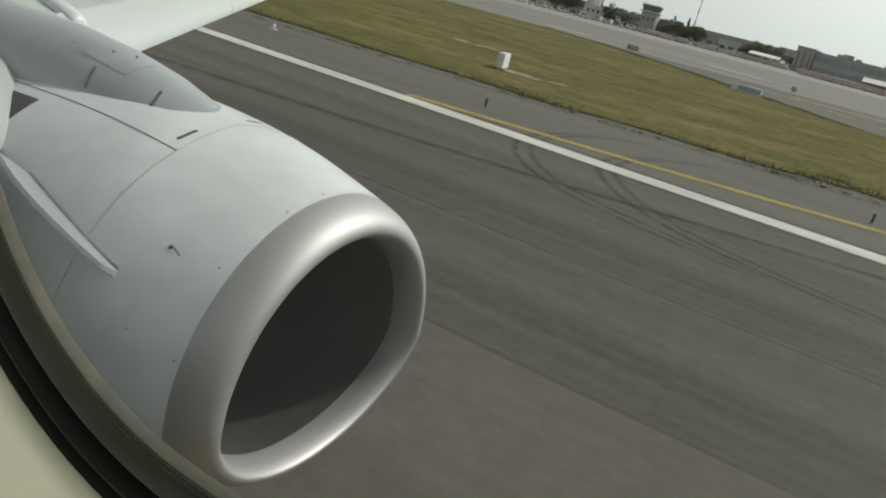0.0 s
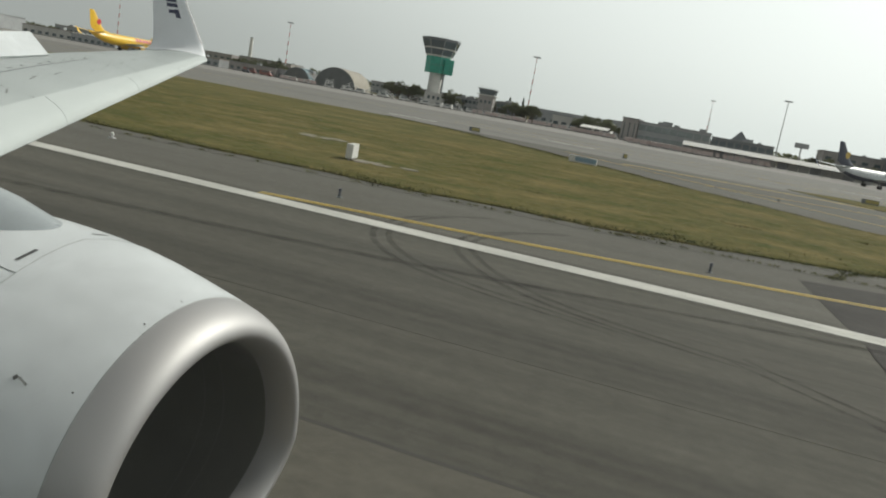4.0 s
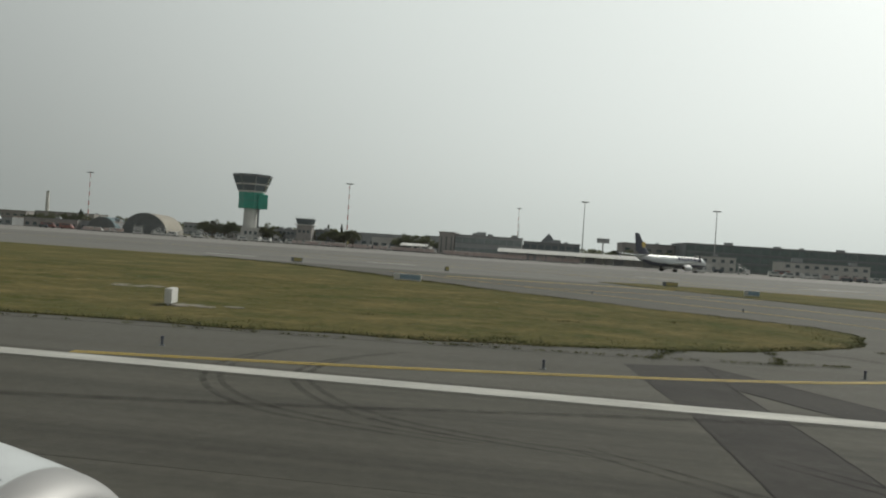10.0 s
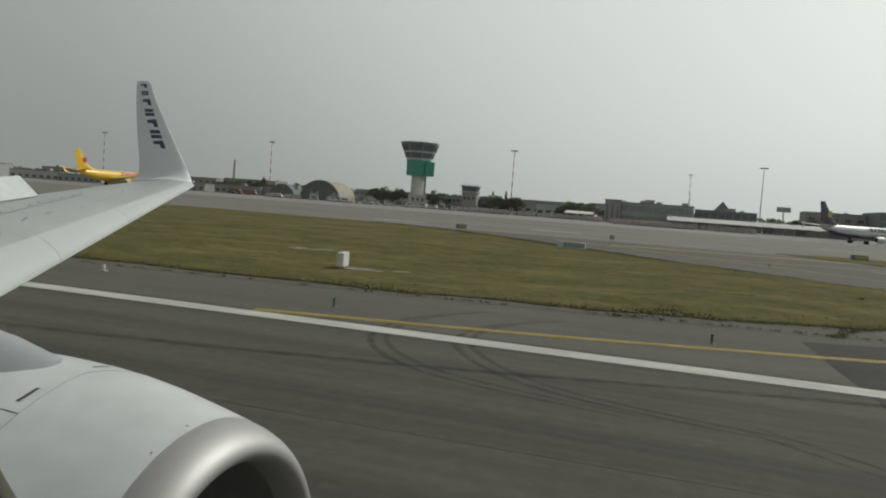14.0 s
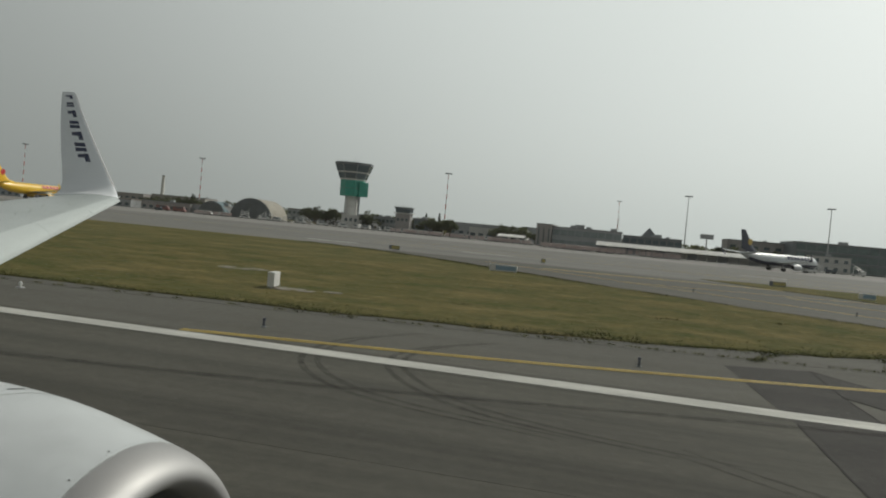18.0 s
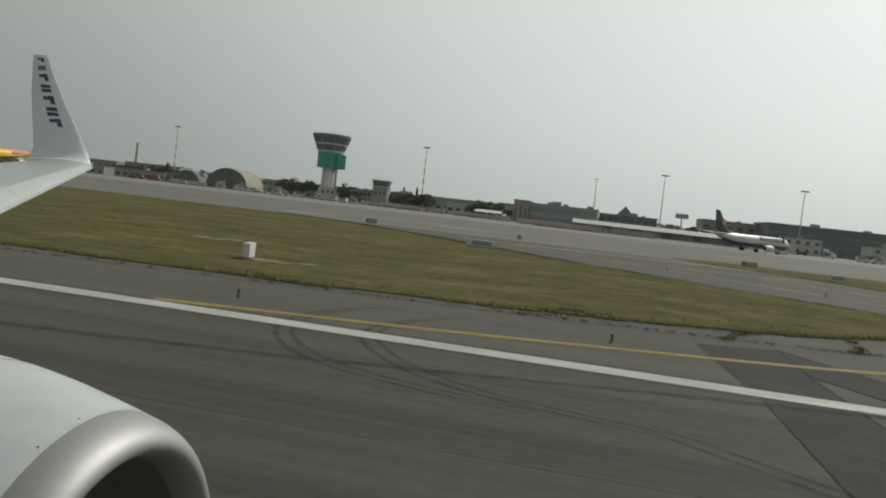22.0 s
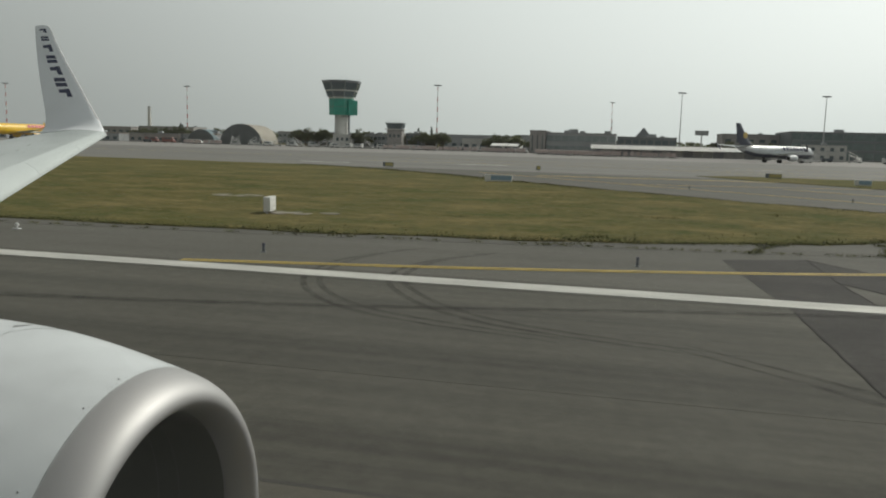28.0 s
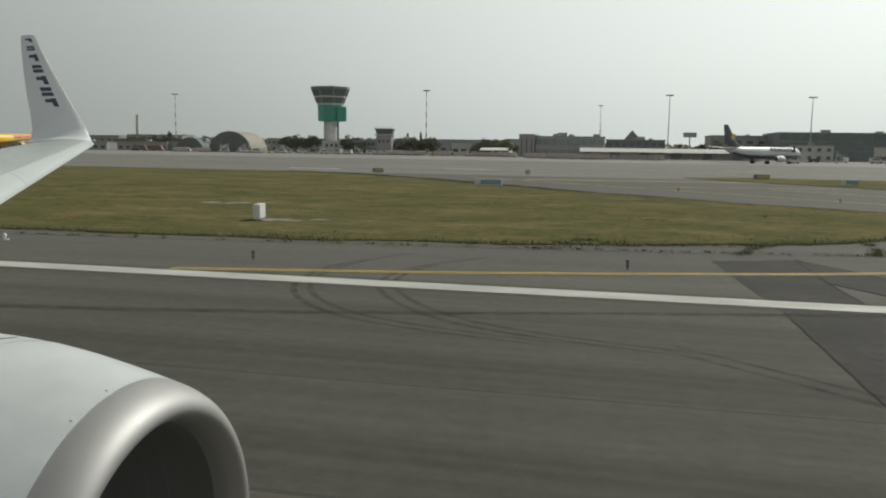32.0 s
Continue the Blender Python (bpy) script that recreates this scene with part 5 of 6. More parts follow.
building(3.4, 30.6, 392, 24, 8.6, WALLD, "low dark glazed terminal wing", 2, 8, DARKGL, ROOFG, 0, 1.0, 2.2, extras=3)
building(57.2, 91.6, 452, 30, 12.2, WALLT, "plain brown-grey hall beside the terminal", 2, 6, DARKGL, ROOFG, 0, 2.0, 1.6, extras=1, fill=0.5)
building(85.8, 188.1, 420, 46, 13.4, WALLD, "long dark glass terminal hall with a thin roof", 3, 22, GREENGL, ROOFG, 0, 0.8, 3.2, extras=4, fill=0.9)
building(119.8, 156.9, 372, 16, 6.5, WALLB, "pale two-storey gate block with small windows", 2, 9, DARKGL, ROOFG, 0, 1.1, 1.3, extras=2, fill=0.45)
building(82.8, 98.0, 366, 12, 6.8, WALLB, "pale gate block with square windows on the apron", 2, 4, DARKGL, ROOFG, 0, 1.1, 1.4, extras=1, fill=0.4)
building(-99.3, -56.7, 460, 22, 8.4, WALLG, "low grey cargo hall with a long roof", 1, 8, DARKGL, ROOFG, 0, 2.2, 1.6, name="cargo_hall", fill=0.5)
building(-80.6, -48.7, 432, 14, 6.6, WALLB, "pale low office with shaded windows", 1, 7, DARKGL, ROOFG, 0, 1.6, 1.8, name="office_block", fill=0.6)
building(-56.6, -35.3, 470, 18, 9.2, WALLG, "grey hall behind the canopy", 1, 4, DARKGL, ROOFG, 0, 3.0, 1.5, name="cargo_hall", fill=0.5)
building(-166.2, -113.7, 425, 16, 7.6, WALLT, "tan office row behind the control tower", 2, 12, DARKGL, ROOFG, 0, 1.2, 1.4, name="office_block", fill=0.5)
for i, (x0, x1, y, h, wl, lab) in enumerate(((-262.2, -231.6, 395, 4.6, WALLT, "low pale shed with a tiled roof"), (-299.7, -266.7, 392, 4.2, WALLG, "low grey shed with a flat roof"), (-337.4, -304.0, 396, 4.8, WALLT, "low pale shed with wide doors"), (-231.5, -213.1, 398, 5.0, WALLG, "low grey store beside the hangar"), (-375.8, -342.0, 394, 4.4, WALLG, "long low grey shed"), (-421.0, -380.0, 400, 5.2, WALLB, "long pale shed with a flat roof"))):
    building(x0, x1, y, 12, h, wl, lab, 1, 7, DARKGL, ROOFR if i % 2 else ROOFG, 0, 0.9, 1.6, name="apron_shed", extras=1, fill=0.5)
# larger hall further back along the apron
big = building(-636.1, -513.4, 385, 50, 17.5, WALLB, "large pale cargo building with rows of windows", 3, 26, DARKGL, ROOFG, 0, 2.2, 1.5, name="cargo_building", extras=3, fill=0.5)
building(-512.6, -442.3, 392, 30, 8.5, WALLG, "low grey cargo wing with a canopy", 1, 12, DARKGL, ROOFG, 0, 1.2, 2.2, name="cargo_wing", extras=1, fill=0.6)

# pyramid roofed hall
t = thing("pyramid_roof_hall", "hall with a dark pointed pyramid roof", "building", (15.9, 432, 0))
bm = bmesh.new()
box(bm, 0, 0, 4.2, 11, 11, 8.4, 0, 0, 0.1)
part("wall", bm, WALLG, t)
bm = bmesh.new()
loft(bm, [[(-5, -5, 8.4), (5, -5, 8.4), (5, 5, 8.4), (-5, 5, 8.4)], [(-0.2, -0.2, 14.2), (0.2, -0.2, 14.2), (0.2, 0.2, 14.2), (-0.2, 0.2, 14.2)]])
part("pyramid_roof", bm, WALLD, t)

# barrel hangar
t = thing("arched_hangar", "barrel-roofed hangar with a dark front and tan roof", "hangar", (-190.6, 388, 0), 14)
bm = bmesh.new()
R = 11.2
arcp = [(R * math.cos(math.pi * i / 20), R * 0.98 * math.sin(math.pi * i / 20)) for i in range(21)]
loft(bm, [[(u, 0, v) for u, v in arcp], [(u, 44, v) for u, v in arcp]], cap=True, closed=True)
smooth(part("barrel_roof", bm, ROOFT, t, "tan ribbed barrel roof"), 40)
bm = bmesh.new()
loft(bm, [[(u * 0.985, -0.5, v * 0.985) for u, v in arcp], [(u * 0.985, -0.02, v * 0.985) for u, v in arcp]])
front = part("front_wall", bm, HANGARF, t, "dark hangar front")
for k in range(4):
    bm = bmesh.new()
    box(bm, -5.7 + 3.8 * k, -0.56, 3.0, 3.6, 0.1, 6.0)
    part("door_leaf", bm, HANGARF, front)
for k in range(9):
    bm = bmesh.new()
    loft(bm, [[(u * 1.012, 3 + 4.8 * k, v * 1.012) for u, v in arcp], [(u * 1.012, 3.25 + 4.8 * k, v * 1.012) for u, v in arcp]], cap=False, closed=False)
    part("roof_rib", bm, ROOFG, t)

# smaller arched shed beside the hangar
t = thing("arched_shed", "low arched shed with a dark teal roof beside the hangar", "shed", (-217.5, 394, 0), 14)
bm = bmesh.new()
arcs = [(7.4 * math.cos(math.pi * i / 16), 7.6 * math.sin(math.pi * i / 16)) for i in range(17)]
loft(bm, [[(u, 0, v) for u, v in arcs], [(u, 26, v) for u, v in arcs]], cap=True, closed=True)
smooth(part("barrel_roof", bm, TEALD, t, "dark teal arched roof"), 40)
bm = bmesh.new()
loft(bm, [[(u * 0.97, -0.4, v * 0.97) for u, v in arcs], [(u * 0.97, -0.02, v * 0.97) for u, v in arcs]])
part("front_wall", bm, HANGARF, t)

# covered walkway along the apron, canopy, billboard, chimney
t = thing("covered_walkway", "long low walkway with a white roof along the apron", "walkway", (30.0, 334, 0), 0)
for k in range(18):
    x = -36 + 4 * k
    bm = bmesh.new()
    loft(bm, [[(x + 0.01, -4.6, 3.1), (x + 0.01, 3.3, 3.1), (x + 0.01, 2.6, 4.7), (x + 0.01, -0.4, 4.7)], [(x + 3.99, -4.6, 3.1), (x + 3.99, 3.3, 3.1), (x + 3.99, 2.6, 4.7), (x + 3.99, -0.4, 4.7)]])
    part("roof_panel", bm, ROOFW, t, "white roof panel")
    for sy in (-2.8, 2.8):
        bm = bmesh.new()
        tube(bm, (x + 0.1, sy, 0), (x + 0.1, sy, 3.1), 0.09, 0.09, 8)
        part("post", bm, STEEL, t)
    bm = bmesh.new()
    box(bm, x + 2, 2.9, 1.6, 3.7, 0.08, 2.6)
    part("wall_panel", bm, WALLB if k % 3 else WALLG, t)
t = thing("apron_canopy", "small white-roofed canopy on the apron", "canopy", (-47.5, 372, 0))
bm = bmesh.new()
box(bm, 0, 0, 3.5, 13, 8, 0.3, 0, 8, 0.05)
part("roof_panel", bm, ROOFW, t, "bright white roof")
for sx in (-6, -2, 2, 6):
    for sy in (-3.3, 3.3):
        bm = bmesh.new()
        tube(bm, (sx, sy, 0), (sx, sy, 3.1), 0.1)
        part("post", bm, STEEL, t)
t = thing("billboard", "large blank billboard on a single pole", "billboard", (40.8, 382, 0))
bm = bmesh.new()
tube(bm, (0, 0, 0), (0, 0, 10.2), 0.35, 0.3)
part("pole", bm, STEEL, t)
bm = bmesh.new()
box(bm, 0, 0, 11.2, 5.8, 0.8, 2.2, 0, 0, 0.05)
part("board", bm, WALLG, t)
t = thing("chimney", "slim pale factory chimney in the distance", "chimney", (-450.3, 700, 0))
bm = bmesh.new()
tube(bm, (0, 0, 0), (0, 0, 31), 2.2, 1.4, 16)
part("chimney_shaft", bm, CONC, t)
bm = bmesh.new()
tube(bm, (0, 0, 31), (0, 0, 31.6), 1.7, 1.7, 16)
part("rim", bm, WALLG, t)
t = thing("small_radio_mast", "thin lattice radio mast", "mast", (-1.2, 470, 0))
bm = bmesh.new()
tube(bm, (0, 0, 0), (0, 0, 20), 0.25, 0.06, 6)
part("pole", bm, STEEL, t)
for k in range(5):
    bm = bmesh.new()
    tube(bm, (-0.6, 0, 8 + 2.5 * k), (0.6, 0, 8 + 2.5 * k), 0.05)
    part("cross_bar", bm, STEEL, t)

# ---- other aircraft ----
def airliner(name, label, at, turn, s, body, belly, tail, marks, nose_mark=True):
    """A twin-jet with its nose along +x, length 39.5 m at s = 1."""
    t = thing(name, label, "aircraft", at, turn)
    bm = bmesh.new()
    prof = [(19.6, 0.05, 3.2), (19.2, 0.55, 3.25), (18.4, 1.1, 3.4), (17.0, 1.62, 3.55), (15.0, 1.86, 3.65), (8, 1.88, 3.65), (-8, 1.88, 3.65), (-12, 1.65, 3.85), (-16, 1.05, 4.35), (-19.2, 0.35, 4.95), (-19.8, 0.1, 5.0)]
    loft(bm, [[(x * s, r * math.cos(2 * math.pi * i / 24) * s, (z + r * 1.05 * math.sin(2 * math.pi * i / 24)) * s) for i in range(24)] for x, r, z in prof])
    fus = smooth(part("fuselage", bm, body, t), 50)
    bm = bmesh.new()
    loft(bm, [[(x * s, r * 1.012 * math.cos(a) * s, (z + r * 1.062 * math.sin(a)) * s) for a in [radians(205 + 130 * i / 14) for i in range(15)]] for x, r, z in prof[2:9]], cap=False, closed=False)
    smooth(part("belly", bm, belly, fus), 50)
    for sy in (-1, 1):
        for k in range(34):
            bm = bmesh.new()
            box(bm, (14.2 - 0.76 * k) * s, sy * 1.875 * s, 4.05 * s, 0.26 * s, 0.06 * s, 0.36 * s)
            if marks is not CARGOY and k % 2 == 0:
                part("cabin_window", bm, DARKGL, fus)
            else:
                bm.free()
        bm = bmesh.new()
        box(bm, 18.0 * s, sy * 0.95 * s, 4.1 * s, 0.8 * s, 0.5 * s, 0.42 * s, -sy * 32)
        part("cockpit_window", bm, DARKGL, fus)
        for k in range(7):
            bm = bmesh.new()
            box(bm, (12.5 - 1.75 * k) * s, sy * 1.80 * s, 4.75 * s, 1.2 * s, 0.14 * s, 1.15 * s, 0, sy * 32)
            part("letter_bar", bm, NAVY if marks is not CARGOY else REDL, fus)
        bm = bmesh.new()
        W3 = [(3.2, 1.6, 2.55, 7.5), (-0.4, 5.6, 3.0, 4.4), (-6.0, 16.6, 3.9, 1.6)]
        loft(bm, [[((x - u * c) * s, sy * y * s, (z + v * c) * s) for u, v in UP + LO] for x, y, z, c in W3])
        wg = smooth(part("wing", bm, GREYW, t), 50)
        bm = bmesh.new()
        loft(bm, [[((x - u * c) * s, sy * (y + v * c) * s, z * s) for u, v in UP + LO] for x, y, z, c in ((-6.1, 16.65, 3.95, 1.55), (-6.9, 17.2, 4.6, 1.1), (-8.2, 17.6, 6.2, 0.5))])
        part("winglet", bm, tail, wg)
        bm = bmesh.new()
        loft(bm, [[((x) * s, (sy * 4.85 + r * math.cos(2 * math.pi * i / 20)) * s, (1.65 + r * math.sin(2 * math.pi * i / 20)) * s) for i in range(20)] for x, r in ((4.2, 0.82), (4.28, 0.88), (4.0, 1.0), (3.0, 1.09), (1.6, 1.0), (0.4, 0.75))], cap=False)
        smooth(part("engine_cowl", bm, WHITE if marks is not CARGOY else CARGOY, wg), 50)
        bm = bmesh.new()
        tube(bm, (3.3 * s, sy * 4.85 * s, 1.65 * s), (3.5 * s, sy * 4.85 * s, 1.65 * s), 0.95 * s, 0.86 * s, 20)
        tube(bm, (0.3 * s, sy * 4.85 * s, 1.65 * s), (1.2 * s, sy * 4.85 * s, 1.65 * s), 0.5 * s, 0.72 * s, 14)
        part("engine_core", bm, FANM, wg)
        bm = bmesh.new()
        box(bm, 0.9 * s, sy * 4.85 * s, 2.75 * s, 3.6 * s, 0.35 * s, 0.5 * s, 0, 0, 0.05)
        part("pylon", bm, WHITE, wg)
        bm = bmesh.new()
        loft(bm, [[((x - u * c) * s, sy * y * s, (z + v * c) * s) for u, v in UP + LO] for x, y, z, c in ((-15.2, 0.6, 4.9, 4.0), (-18.6, 7.1, 5.6, 1.5))])
        part("tailplane", bm, GREYW if marks is not CARGOY else CARGOY, t)
        for yy in (sy * 2.5, sy * 3.3):
            bm = bmesh.new()
            tube(bm, (-1.4 * s, (yy - 0.18) * s, 0.55 * s), (-1.4 * s, (yy + 0.18) * s, 0.55 * s), 0.55 * s, 0.55 * s, 18)
            part("main_wheel", bm, TYRE, t)
        bm = bmesh.new()
        tube(bm, (-1.4 * s, sy * 2.9 * s, 0.55 * s), (-1.4 * s, sy * 2.4 * s, 2.7 * s), 0.14 * s)
        part("main_gear_leg", bm, STEEL, t)
        bm = bmesh.new()
        tube(bm, (14.2 * s, (sy * 0.24 - 0.1) * s, 0.36 * s), (14.2 * s, (sy * 0.24 + 0.1) * s, 0.36 * s), 0.36 * s, 0.36 * s, 16)
        part("nose_wheel", bm, TYRE, t)
    bm = bmesh.new()
    tube(bm, (14.2 * s, 0, 0.36 * s), (14.2 * s, 0, 2.2 * s), 0.1 * s)
    part("nose_gear_leg", bm, STEEL, t)
    bm = bmesh.new()
    loft(bm, [[((x - u * c) * s, v * c * s * 0.9, z * s) for u, v in UP + [(1, -0.003)] + [(a, -b) for a, b in reversed(UP[1:-1])]] for x, z, c in ((-8.6, 5.3, 8.0), (-12.6, 6.3, 6.0), (-14.0, 7.4, 5.2), (-18.0, 12.5, 2.1))])
    fin = smooth(part("tail_fin", bm, tail, t), 50)
    for sy in (-1, 1):
        bm = bmesh.new()
        tube(bm, (-15.6 * s, sy * 0.30 * s, 8.7 * s), (-15.6 * s, sy * 0.36 * s, 8.7 * s), 1.05 * s, 1.0 * s, 20)
        part("tail_emblem", bm, GOLDL if marks is not CARGOY else REDL, fin)
    return t


airliner("parked_airliner", "white airliner with navy belly and navy tail parked on the apron", (57, 287, 0.005), 43, 1.0, WHITE, BLUEL, BLUEL, None)
airliner("cargo_aircraft", "bright yellow cargo jet with red marks parked on the apron", (-283, 338, 0.005), 88, 1.36, CARGOY, CARGOY, CARGOY, CARGOY)
airliner("taxiing_airliner", "white airliner with navy belly and navy tail on the taxiway", (-428, 205, 0.001), 176, 1.0, WHITE, BLUEL, BLUEL, None)

# ---- vehicles and ground equipment ----
def van(name, label, at, turn, mat, ln=5.0, h=2.2, group="apron vehicles"):
    t = thing(name, label, "vehicle", at, turn, group)
    bm = bmesh.new()
    pts = [(-ln / 2, 0.45), (ln / 2, 0.45), (ln / 2, 1.05), (ln / 2 - 0.55, 1.25), (ln / 2 - 1.35, h), (-ln / 2 + 0.1, h), (-ln / 2, h - 0.15)]
    loft(bm, [[(u, y, v) for u, v in pts] for y in (-0.95, 0.95)])
    body = part("body", bm, mat, t)
    for sy in (-0.96, 0.96):
        bm = bmesh.new()
        box(bm, -0.2, sy, h - 0.55, ln * 0.55, 0.03, 0.6)
        part("side_window", bm, DARKGL, body)
        for sx in (-ln * 0.3, ln * 0.3):
            bm = bmesh.new()
            tube(bm, (sx, sy * 0.85, 0.36), (sx, sy * 1.02, 0.36), 0.36, 0.36, 14)
            part("wheel", bm, TYRE, t)
    bm = bmesh.new()
    box(bm, ln / 2 - 0.94, 0, (h + 1.25) / 2 + 0.04, 0.03, 1.6, 0.95, 0, 0)
    part("windscreen", bm, DARKGL, body)
    return t


def cart(at, turn, mat=CANVAS):
    t = thing("baggage_cart", "baggage cart with a pale canvas roof", "cart", at, turn, "baggage carts in a row")
    bm = bmesh.new()
    box(bm, 0, 0, 0.55, 2.8, 1.5, 0.14, 0, 0, 0.02)
    part("bed", bm, STEEL, t)
    bm = bmesh.new()
    box(bm, 0, 0, 1.95, 2.8, 1.6, 0.12, 0, 0, 0.03)
    part("roof", bm, mat, t)
    for sx in (-1.35, 1.35):
        bm = bmesh.new()
        box(bm, sx, 0, 1.25, 0.06, 1.5, 1.3)
        part("end_panel", bm, mat, t)
        for sy in (-0.62, 0.62):
            bm = bmesh.new()
            tube(bm, (sx * 0.75, sy - 0.08, 0.26), (sx * 0.75, sy + 0.08, 0.26), 0.26, 0.26, 12)
            part("wheel", bm, TYRE, t)
    return t


def stairs(at, turn):
    t = thing("mobile_stairs", "white mobile boarding stairs on wheels", "boarding stairs", at, turn, "boarding stairs")
    bm = bmesh.new()
    box(bm, 0, 0, 0.6, 5.0, 1.9, 0.35, 0, 0, 0.03)
    part("chassis", bm, VANW, t)
    for k in range(12):
        bm = bmesh.new()
        box(bm, -2.2 + 0.36 * k, 0, 0.95 + 0.21 * k, 0.36, 1.4, 0.06)
        part("step", bm, STEEL, t)
    for sy in (-0.75, 0.75):
        bm = bmesh.new()
        tube(bm, (-2.4, sy, 1.75), (2.1, sy, 4.4), 0.06)
        tube(bm, (-2.4, sy, 0.8), (2.1, sy, 3.4), 0.09)
        tube(bm, (1.9, sy, 0.7), (1.9, sy, 3.4), 0.07)
        part("hand_rail", bm, VANW, t)
        for sx in (-1.7, 1.7):
            bm = bmesh.new()
            tube(bm, (sx, sy, 0.35), (sx, sy * 1.25, 0.35), 0.35, 0.35, 12)
            part("wheel", bm, TYRE, t)
    bm = bmesh.new()
    box(bm, 2.3, 0, 3.4, 1.2, 1.6, 0.1, 0, 0, 0.02)
    part("platform", bm, STEEL, t)
    return t


v0 = van("service_van", "white service van parked on the apron", (-154.2, 372, 0.005), 8, VANW)
for x, y, r in ((-144.5, 375, 20), (-119.9, 372, 170), (-83.6, 374, 5), (-96.3, 380, 0), (-70.9, 372, 175), (-197.4, 372, 12), (-213.5, 378, 0), (69.0, 300, 30), (108.6, 345, 0), (126.0, 350, 180), (-165.1, 366, 190), (-61.2, 376, 8), (147.9, 344, 12), (100.0, 356, 90), (-131.0, 370, 30), (-126.5, 377, 150), (-108.0, 373, 10), (-101.5, 376, 185), (-90.0, 370, 0), (-178.0, 379, 40), (-206.0, 371, 0), (-58.0, 370, 20), (-45.0, 374, 170), (-38.5, 368, 5), (112.0, 338, 185), (120.0, 341, 20), (133.0, 347, 90), (154.0, 350, 0)):
    copy_thing(v0, pose(x, y, 0.005, 0, 0, r))
v1 = van("parked_car", "dark parked car on the apron", (-77.1, 380, 0.005), 80, VANB, 4.2, 1.55)
for k, (x, y, r) in enumerate(((-72.8, 382, 85), (-68.6, 381, 95), (-64.3, 382, 88), (-89.9, 384, 90), (-94.1, 383, 90), (-240.7, 380, 15), (86.9, 350, 10), (134.7, 338, 0), (141.3, 340, 5), (-55.8, 381, 85), (-51.6, 382, 92))):
    copy_thing(v1, pose(x, y, 0.005, 0, 0, r))
v2 = van("fire_truck", "red airport truck parked on the apron", (-240.6, 384, 0.005), 10, VANR, 7.5, 2.8)
copy_thing(v2, pose(-231.8, 386, 0.005, 0, 0, 0))
copy_thing(v2, pose(113.0, 352, 0.005, 0, 0, 180))
c0 = cart((-60.3, 366, 0.005), 90)
rnd = random.Random(9)
n = 0
for x0, x1, y, st in ((-56.1, -36.9, 364, 2.1), (-30.7, 29.0, 356, 2.3), (-26.5, 16.1, 350, 2.6), (126.1, 154.6, 352, 2.4), (-26.0, 28.0, 326, 2.2), (-20.0, 6.0, 322, 2.6), (-104.0, -86.0, 366, 2.6), (-84.0, -62.0, 363, 2.4), (-210.0, -190.0, 366, 3.4)):
    x = x0
    while x < x1:
        copy_thing(c0, pose(x, y + rnd.uniform(-1, 1), 0.005, 0, 0, 90 + rnd.uniform(-14, 14)))
        x += st * rnd.uniform(0.9, 1.3)
s0 = stairs((-184.5, 370, 0.005), 20)
for x, y, r in ((-175.8, 372, 15), (-169.3, 371, 200), (-162.8, 372, 10), (-157.4, 376, 12), (-151.0, 371, 195), (-139.2, 374, 25), (-113.6, 370, 160), (80.3, 340, 30), (-187.0, 375, 200), (-133.5, 372, 150), (-128.0, 369, 20), (96.0, 345, 160)):
    copy_thing(s0, pose(x, y, 0.005, 0, 0, r))

# ---- trees ----
def tree_mesh(kind, seed, h):
    """Trunk with limbs, and a crown of many small leaves in uneven clumps."""
    rnd = random.Random(seed)
    t = thing("tree", "broad dark green tree behind the apron" if kind == 0 else "tall slim dark conifer behind the apron", "tree", (0, 0, -0.12), group="trees round the airport")
    bm = bmesh.new()
    tube(bm, (0, 0, 0), (0.1, 0, h * 0.55), h * 0.03, h * 0.015, 9)
    ends = []
    for k in range(7):
        a = rnd.uniform(0, 6.28)
        z0 = h * rnd.uniform(0.28, 0.5)
        r = h * rnd.uniform(0.14, 0.3) * (1 if kind == 0 else 0.3)
        e = (r * math.cos(a), r * math.sin(a), z0 + h * rnd.uniform(0.1, 0.3))
        tube(bm, (0, 0, z0), e, h * 0.012, h * 0.004, 6)
        ends.append(e)
    part("trunk", bm, BARK, t)
    vs, fs = [], []
    clumps = []
    if kind == 0:
        for e in ends + [(0, 0, h * 0.8)]:
            for j in range(3):
                clumps.append((e[0] + rnd.gauss(0, h * .07), e[1] + rnd.gauss(0, h * .07), e[2] + rnd.uniform(-.05, .12) * h, h * rnd.uniform(0.07, 0.15)))
    else:
        for k in range(16):
            f = k / 15
            clumps.append((rnd.gauss(0, .01 * h), rnd.gauss(0, .01 * h), h * (0.12 + 0.85 * f), h * (0.13 * (1 - f) + 0.02)))
    for cx, cy, cz, r in clumps:
        for j in range(95):
            d = Vector((rnd.gauss(0, 1), rnd.gauss(0, 1), rnd.gauss(0, 0.8))).normalized() * r * rnd.uniform(0.5, 1.08)
            p = Vector((cx, cy, cz)) + d
            q = Vector((rnd.gauss(0, 1), rnd.gauss(0, 1), rnd.gauss(0, 1))).normalized()
            w = q.orthogonal().normalized() * h * 0.016
            u = q.cross(w).normalized() * h * 0.024
            i = len(vs)
            vs += [p - w, p + u * 0.9, p + w, p - u]
            fs.append((i, i + 1, i + 2, i + 3))
    me = bpy.data.meshes.new("crown")
    me.from_pydata([tuple(v) for v in vs], [], fs)
    me.materials.append(LEAF if kind == 0 else LEAF2)
    c = new("crown", me)
    c.parent = t
    return t


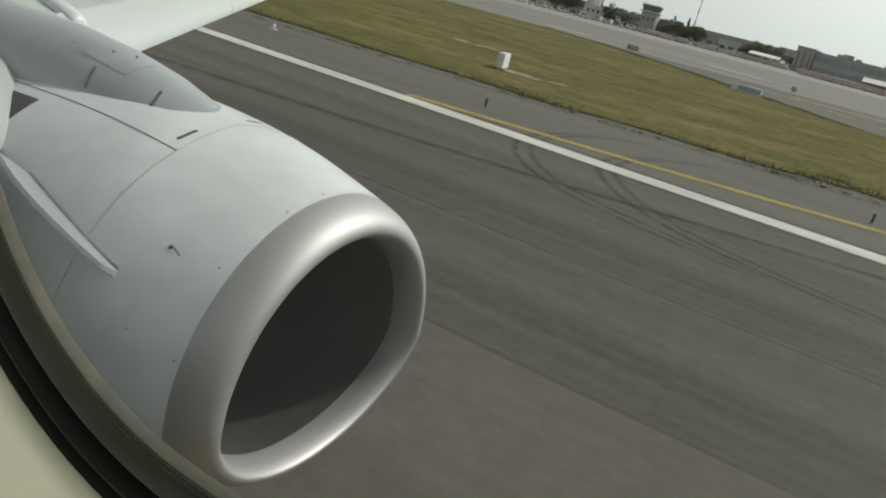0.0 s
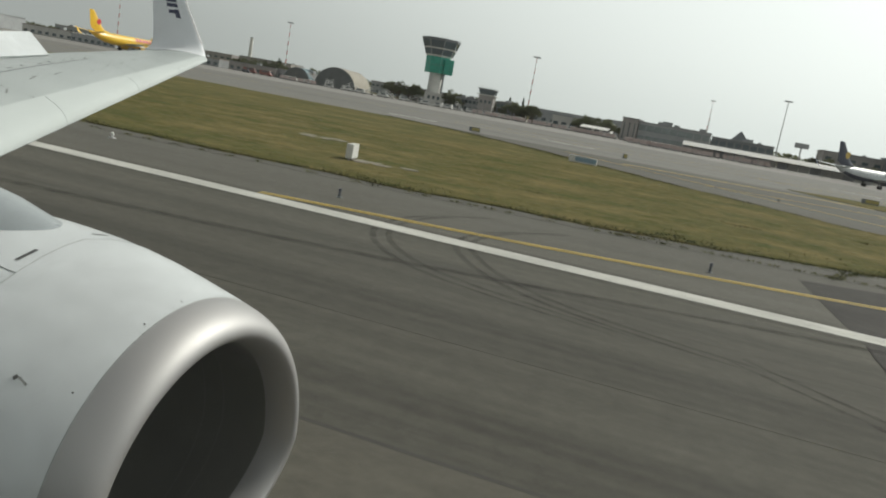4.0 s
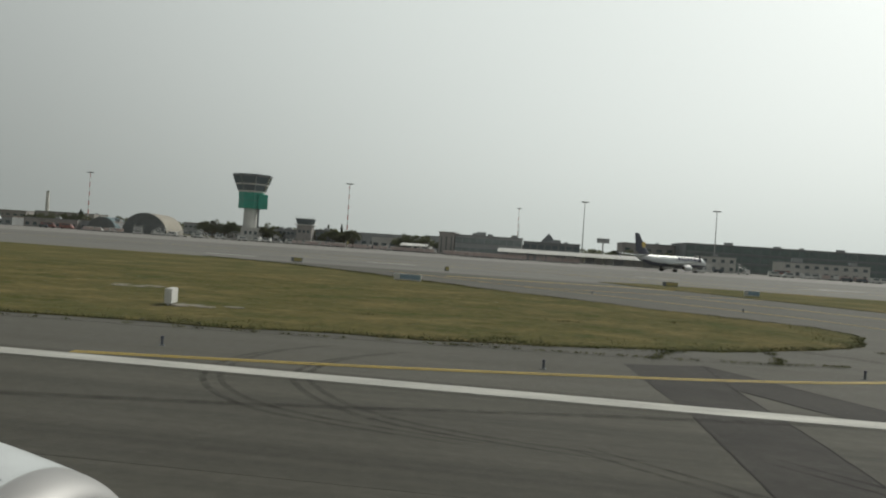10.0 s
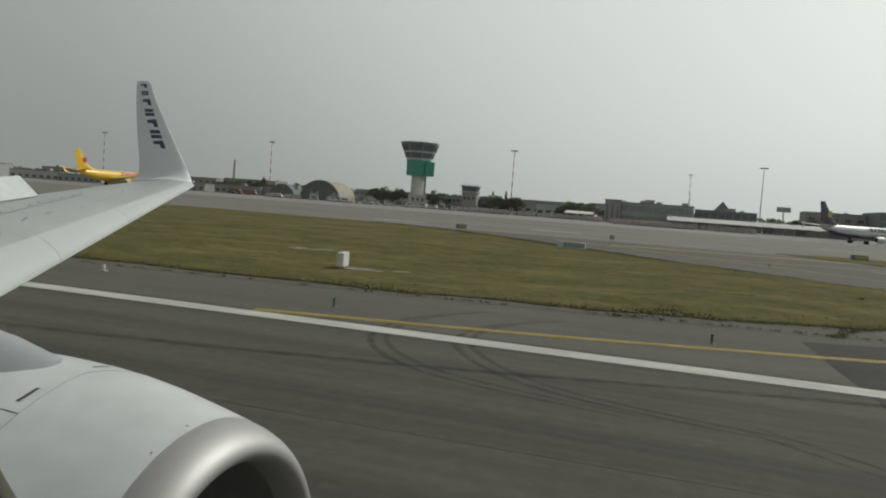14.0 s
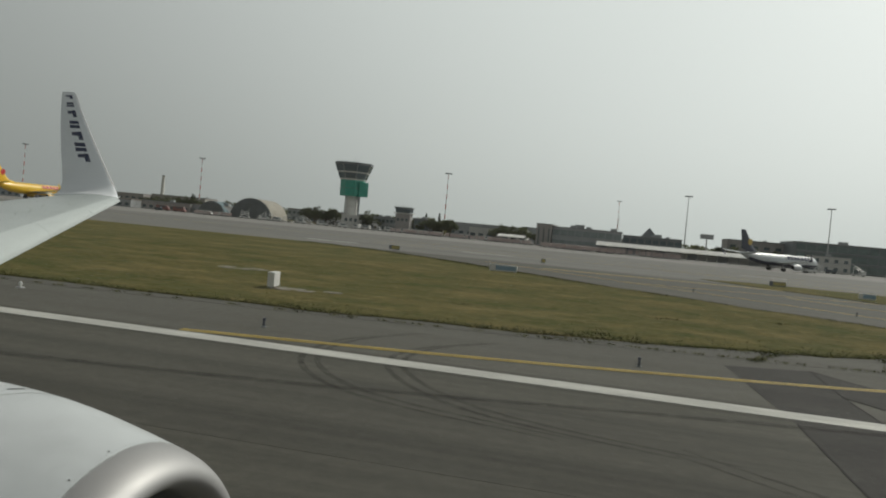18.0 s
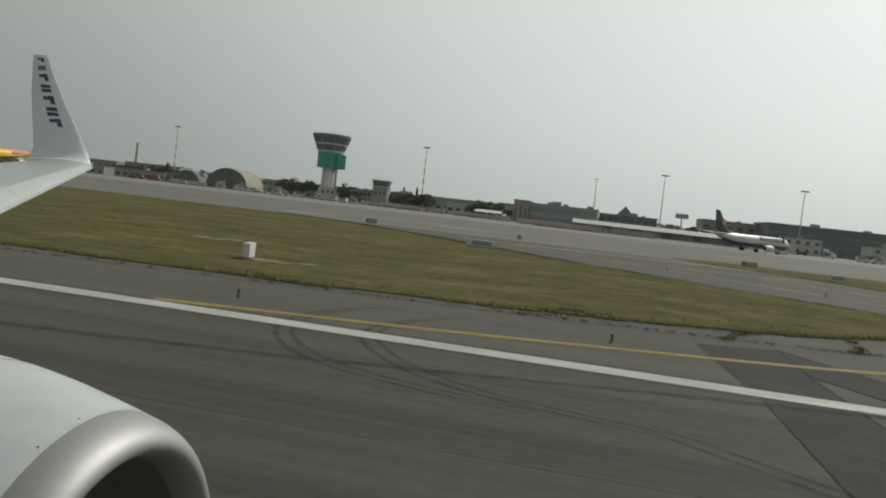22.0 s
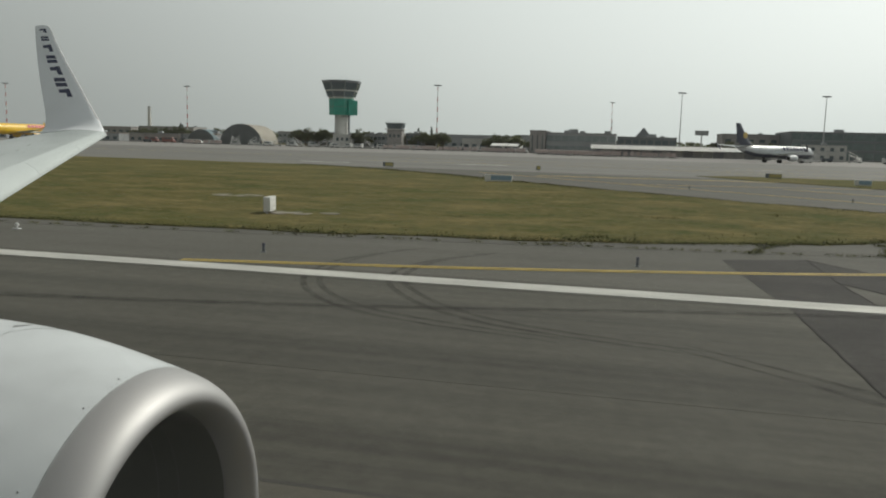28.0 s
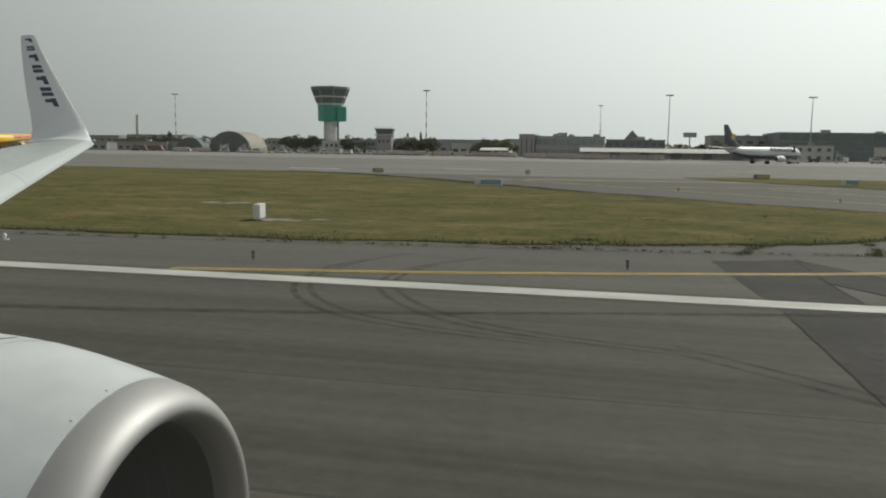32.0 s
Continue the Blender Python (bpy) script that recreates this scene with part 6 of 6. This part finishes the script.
protos = [tree_mesh(0, 1, 10), tree_mesh(0, 2, 10), tree_mesh(0, 3, 10), tree_mesh(1, 4, 12)]
homes = [(-155.7, 412), (-129.9, 416), (-97.9, 412), (-91.6, 406)]
for p, (x, y) in zip(protos, homes):
    p.matrix_basis = pose(x, y, -0.12)
rnd = random.Random(21)
spots = []
for x0, x1, y0, y1, n, k0 in ((-108.8, -83.2, 402, 416, 12, 0), (-125.9, -113.1, 398, 408, 5, 0), (-172.9, -149.3, 408, 430, 8, 0), (-100.3, -83.2, 398, 410, 4, 3), (-274.4, -207.1, 425, 470, 14, 0), (-73.4, -41.5, 415, 428, 6, 0), (-450.3, -277.3, 440, 520, 22, 0), (-315.7, -250.0, 440, 480, 6, 3), (-260.2, -152.5, 470, 520, 14, 0), (190.4, 291.2, 430, 480, 8, 0), (38.9, 58.1, 440, 470, 3, 0), (-129.0, -121.0, 386, 392, 4, 0), (-170.0, -158.0, 398, 406, 4, 0), (-160.0, -146.0, 392, 398, 4, 0), (-262.0, -228.0, 408, 416, 7, 0), (-250.0, -240.0, 410, 416, 2, 3), (-99.0, -80.0, 388, 396, 7, 0), (-64.0, -54.0, 395, 402, 3, 0), (60.0, 84.0, 436, 446, 4, 0)):
    for i in range(n):
        spots.append((rnd.uniform(x0, x1), rnd.uniform(y0, y1), k0 if k0 else rnd.randrange(3), rnd.uniform(0.6, 1.05)))
for x, y, k, s in spots:
    ob = copy_thing(protos[k], pose(x, y, -0.12, 0, 0, rnd.uniform(0, 360)))
    ob.scale = (s * rnd.uniform(.9, 1.25), s * rnd.uniform(.9, 1.25), s)

# far belt of trees and roofs on the plain
rnd = random.Random(31)
vs, fs = [], []
for i in range(26000):
    x = rnd.uniform(-1500, 900)
    y = rnd.uniform(640, 760)
    top = 7.5 + 3.0 * noise.noise(Vector((x * 0.012, 0, 0))) + 2.0 * noise.noise(Vector((x * 0.06, 4, 0)))
    z = top * rnd.random() ** 0.6
    r = rnd.uniform(0.5, 1.3)
    a = rnd.uniform(0, 6.28)
    j = len(vs)
    vs += [(x - r * math.cos(a), y - r * math.sin(a), z), (x, y, z + r), (x + r * math.cos(a), y + r * math.sin(a), z), (x, y, z - r)]
    fs.append((j, j + 1, j + 2, j + 3))
me = bpy.data.meshes.new("far_woods")
me.from_pydata(vs, [], fs)
me.materials.append(LEAF)
tagged(new("far_woods", me), "hazy dark belt of far trees behind the airport", "trees", kind="stuff")
rnd = random.Random(41)
for k in range(14):
    x = -900 + k * 110 + rnd.uniform(-30, 30)
    w = rnd.uniform(24, 60)
    building(x, x + w, rnd.uniform(560, 620), 20, rnd.uniform(6.5, 11), rnd.choice([WALLG, WALLB, WALLT]), "distant low industrial building behind the airport", 2, 9, DARKGL, rnd.choice([ROOFG, ROOFR]), 0, 1.0, 1.4, name="distant_building", extras=1, fill=0.5)
